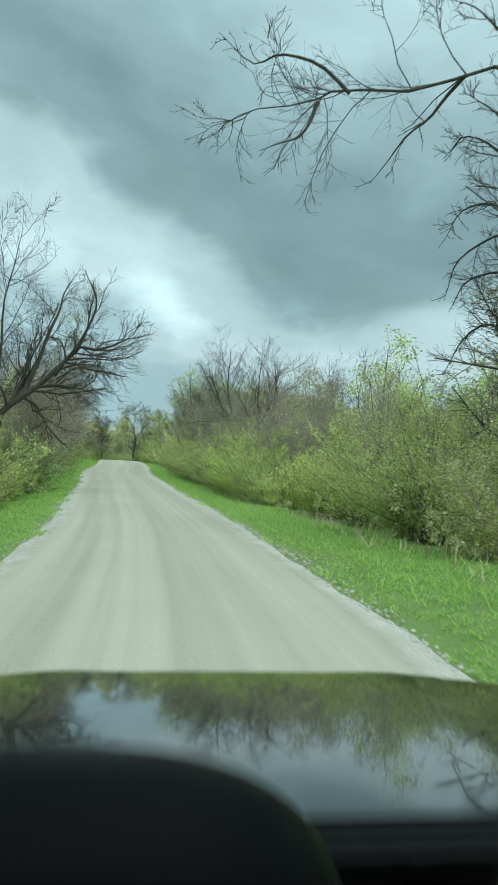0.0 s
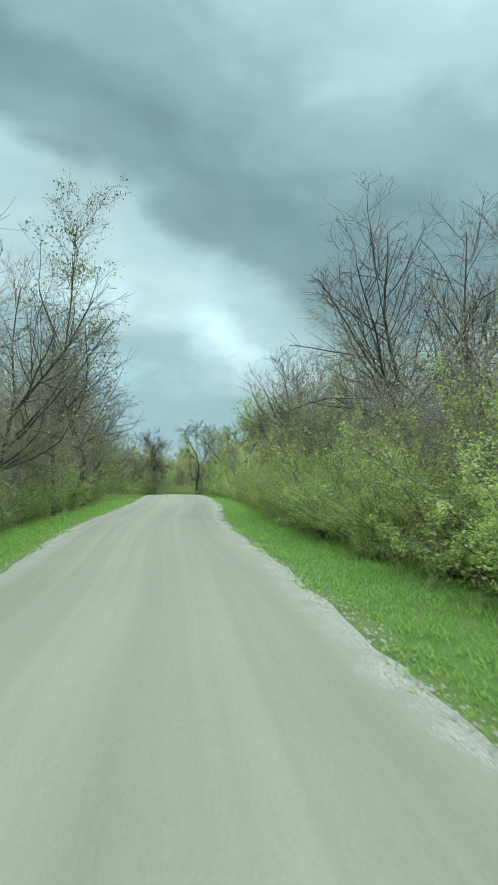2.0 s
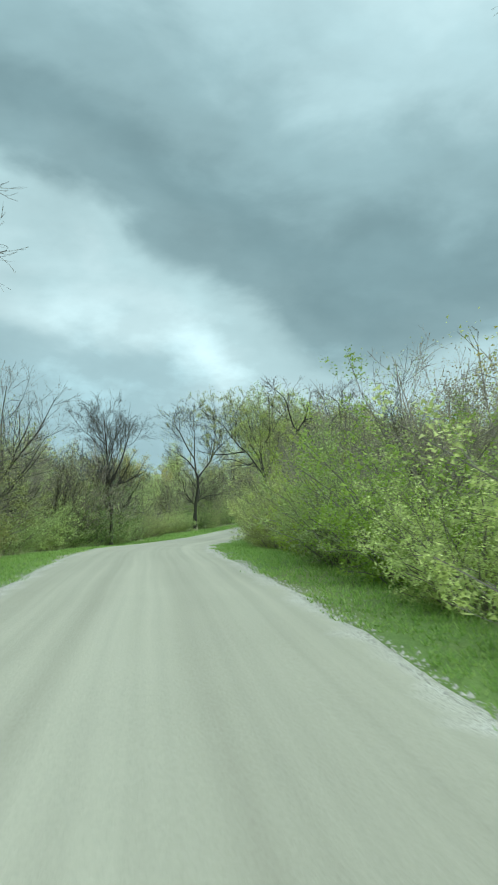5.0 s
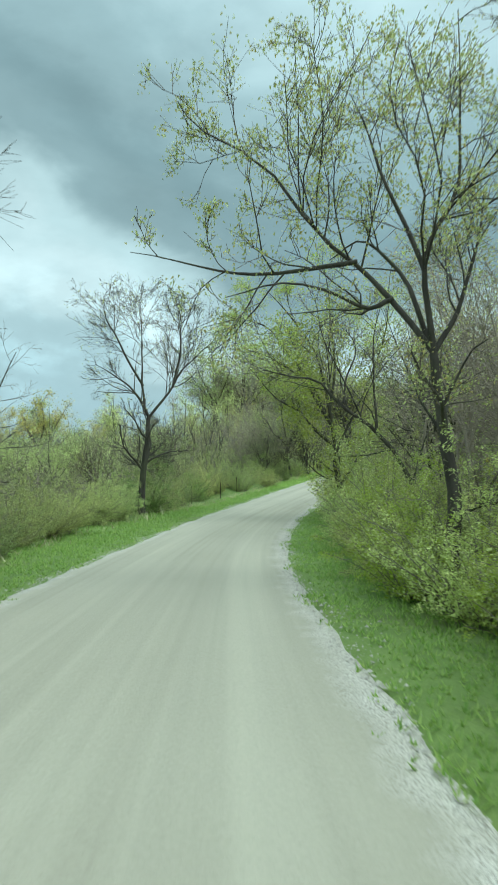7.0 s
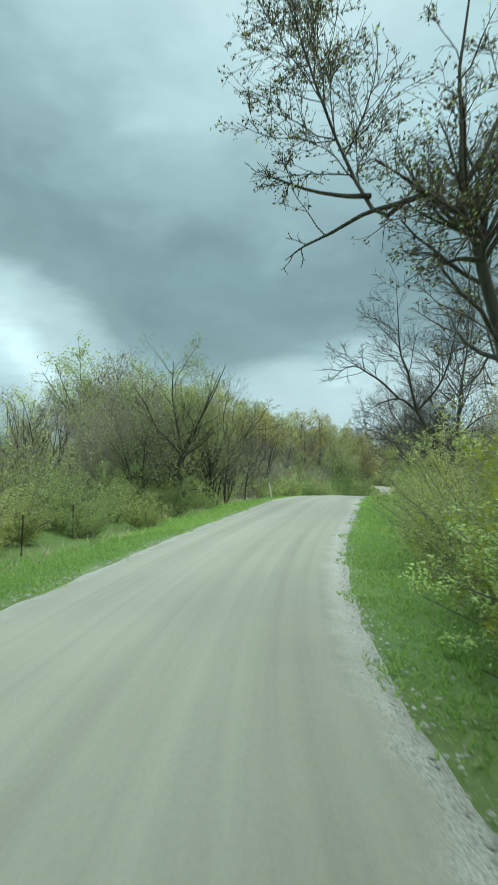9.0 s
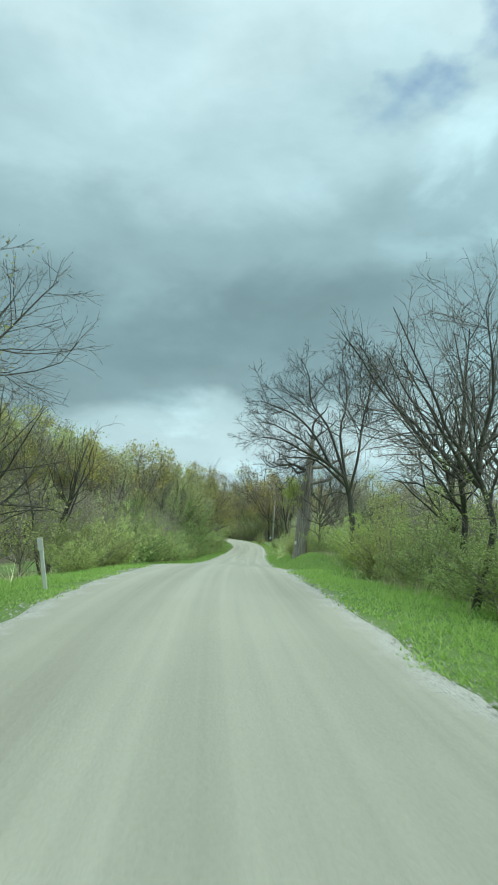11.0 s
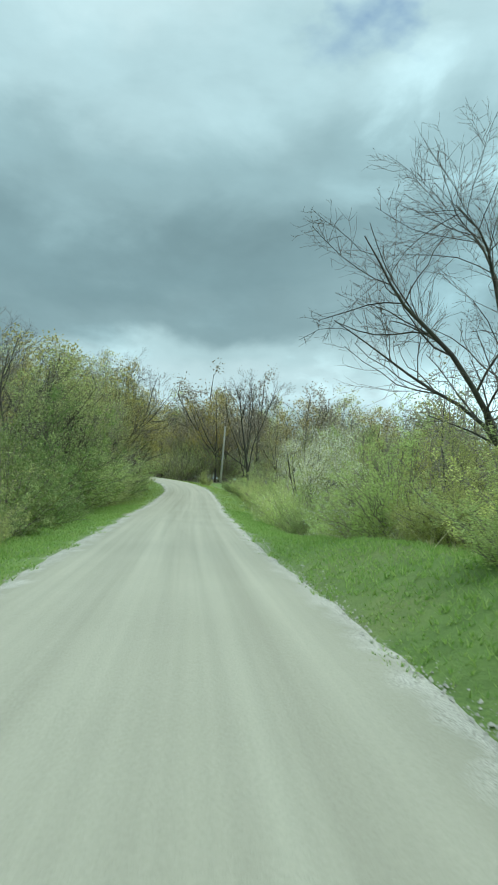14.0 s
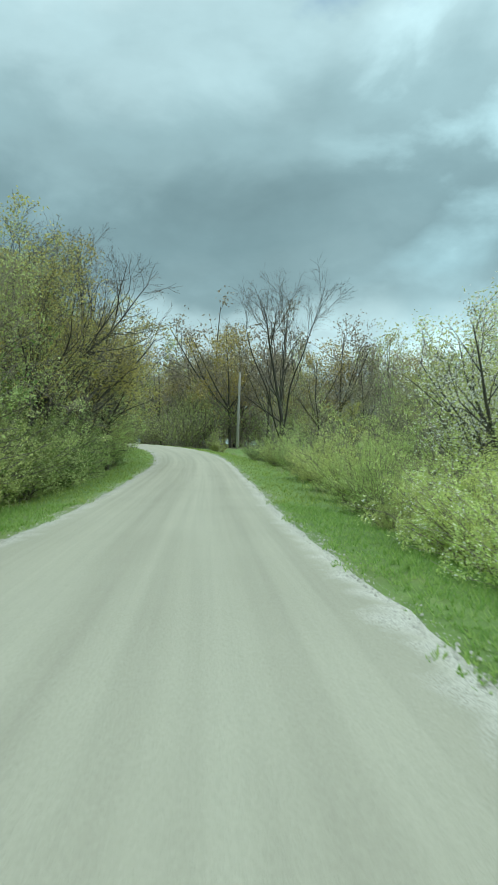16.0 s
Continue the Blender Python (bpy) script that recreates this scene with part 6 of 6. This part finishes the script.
def sheet(xs, ys, z, mat, name, thick=0.02):
    """A panel of even thickness over a grid, with height z(x, y)."""
    xs, ys = (np.concatenate([[k[0], k[0] + 0.01 * (k[1] - k[0])], k[1:-1], [k[-1] - 0.01 * (k[-1] - k[-2]), k[-1]]]) for k in (xs, ys))
    X, Y = np.meshgrid(xs, ys, indexing="ij")
    Z = z(X, Y)
    top = np.stack([X, Y, Z], -1).reshape(-1, 3)
    idx = np.arange(X.size).reshape(X.shape)
    f = np.stack([idx[:-1, :-1], idx[1:, :-1], idx[1:, 1:], idx[:-1, 1:]], -1).reshape(-1, 4)
    n = len(top)
    rim = np.concatenate([idx[:, 0], idx[-1, 1:], idx[-2::-1, -1], idx[0, -2:0:-1]])
    nxt = np.roll(rim, -1)
    walls = np.stack([rim, rim + n, nxt + n, nxt], -1)
    me = quad_mesh(name, [(np.concatenate([top, top - np.array([0, 0, thick])]), np.concatenate([f, f[:, ::-1] + n, walls]), mat)])
    me.polygons.foreach_set("use_smooth", [k < len(f) for k in range(len(me.polygons))])
    return me


def build_car():
    base = new("car")
    base.matrix_world = pose(0.0, 0.0, 0.0, -2.6, 0, 7.4) @ pose(0.19, 0, 0)

    def bonnet_z(X, Y):
        crown = -0.035 * (np.abs(X) / 0.8) ** 2.4 + 0.007 * np.exp(-((np.abs(X) - 0.42) / 0.14) ** 2)
        return 1.052 + crown - 0.085 * (Y - 0.74) - 0.02 * (Y - 0.74) ** 2 - 7.0 * np.clip(Y - 1.69, 0, 1) ** 1.7
    part("bonnet", sheet(np.linspace(-0.80, 0.80, 41), np.concatenate([np.linspace(0.74, 1.66, 24), np.linspace(1.68, 1.84, 14)]), bonnet_z, M_PAINT, "bonnet"), base, "dark glossy bonnet mirroring trees and sky")
    for side in (-1, 1):
        part("fender", sheet(np.linspace(side * 0.805, side * 0.95, 8)[::side], np.linspace(0.5, 1.75, 20), lambda X, Y: 0.93 - 0.55 * ((np.abs(X) - 0.8) / 0.15) ** 2.5 - 0.06 * (Y - 0.8) ** 2, M_PAINT, "fender"), base)
        part("side_panel", bm_mesh("side_panel", box(0.06, 2.9, 0.62, 0.02), M_PAINT), base, "", pose(side * 0.92, -1.0, 0.30))
        for y in (1.15, -1.75):
            wheel = part("wheel", bm_mesh("wheel", cylinder(0.12, 0.12, 0.2, 20, 0.01), M_RIM), base, "", pose(side * 0.80 - 0.1, y, 0.34, 0, 90, 0))
            bm = bmesh.new()
            ring = [(0.20, 0.02), (0.32, 0.0), (0.345, 0.04), (0.345, 0.16), (0.32, 0.20), (0.20, 0.18)]
            grid = [[bm.verts.new((r * math.cos(a), r * math.sin(a), h)) for r, h in ring] for a in np.arange(28) * 2 * math.pi / 28]
            for i in range(28):
                for k in range(len(ring)):
                    bm.faces.new((grid[i][k], grid[(i + 1) % 28][k], grid[(i + 1) % 28][(k + 1) % len(ring)], grid[i][(k + 1) % len(ring)]))
            part("tyre", bm_mesh("tyre", bm, M_TYRE, True), wheel)
            part("rim", bm_mesh("rim", cylinder(0.205, 0.19, 0.12, 24, 0.01), M_RIM), wheel, "", pose(0, 0, 0.04))
    # roof out of view, added to complete the car and shade the dashboard
    part("roof", sheet(np.linspace(-0.72, 0.72, 17), np.linspace(-1.9, 0.22, 14), lambda X, Y: 1.78 - 0.06 * (X / 0.72) ** 2 - 0.03 * (Y + 0.8) ** 2, M_PAINT, "roof", 0.05), base)
    for side in (-1, 1):
        for foot, head in (((0.90, 0.75, 0.9), (0.70, 0.18, 1.70)), ((0.90, -2.3, 0.9), (0.70, -1.85, 1.68))):
            line = spline([(side * foot[0], *foot[1:]), (side * head[0], *head[1:])], 6)[None]
            part("pillar", quad_mesh("pillar", [(*tubes(line, np.full((1, 6), 0.045), 8), M_PAINT)]), base)
    part("nose", bm_mesh("nose", box(1.7, 0.12, 0.42, 0.04), M_PAINT), base, "", pose(0, 1.76, 0.32))
    part("floor_pan", bm_mesh("floor_pan", box(1.75, 3.3, 0.06, 0.01), M_TRIM), base, "", pose(0, -0.7, 0.28))
    part("dashboard", sheet(np.linspace(-0.75, 0.75, 25), np.linspace(0.34, 0.66, 10), lambda X, Y: 0.955 - 0.05 * (X / 0.75) ** 2 - 0.06 * ((Y - 0.50) / 0.2) ** 2 * (Y < 0.50), M_TRIM, "dashboard", 0.2), base, "black dashboard top")
    cowl = part("cowl_panel", bm_mesh("cowl_panel", box(1.45, 0.075, 0.02, 0.004), M_TRIM), base, "", pose(0, 0.695, 1.03))
    # thin bars stand in for the dashboard vents mirrored in the windscreen
    for k in range(3):
        part("slat", bm_mesh("slat", box(1.40, 0.003, 0.004, 0.001), M_TYRE), cowl, "", pose(0, -0.035 + 0.03 * k, 0.018))
    bm = bmesh.new()
    bmesh.ops.create_uvsphere(bm, u_segments=36, v_segments=18, radius=1.0)
    for v in bm.verts:
        x, y, z = v.co
        v.co = (math.copysign(abs(x) ** 0.55, x) * 0.31, y * 0.16, math.copysign(abs(z) ** 0.7, z) * 0.185)
    part("instrument_hood", bm_mesh("instrument_hood", bm, M_HOOD, True), base, "rounded black hood over the instruments", pose(-0.33, 0.47, 1.045))
    # seats and bench out of view, added to keep reflections off the instrument hood
    for x in (-0.37, 0.37):
        seat = part("seat", bm_mesh("seat", box(0.50, 0.50, 0.16, 0.05), M_CLOTH, True), base, "unseen black cloth front seat, added to block reflections", pose(x, -0.22, 0.42))
        part("backrest", bm_mesh("backrest", box(0.50, 0.12, 0.80, 0.05), M_CLOTH, True), seat, "", pose(0, -0.26, 0.1, 8))
        part("headrest", bm_mesh("headrest", box(0.27, 0.10, 0.22, 0.045), M_CLOTH, True), seat, "", pose(0, -0.38, 0.92))
    part("rear_bench", bm_mesh("rear_bench", box(1.36, 0.16, 0.95, 0.06), M_CLOTH, True), base, "unseen black cloth rear bench, added to block reflections", pose(0, -1.35, 0.36, 10))
    return tagged(base, "dark glossy car standing on the gravel road", "car")


build_car()
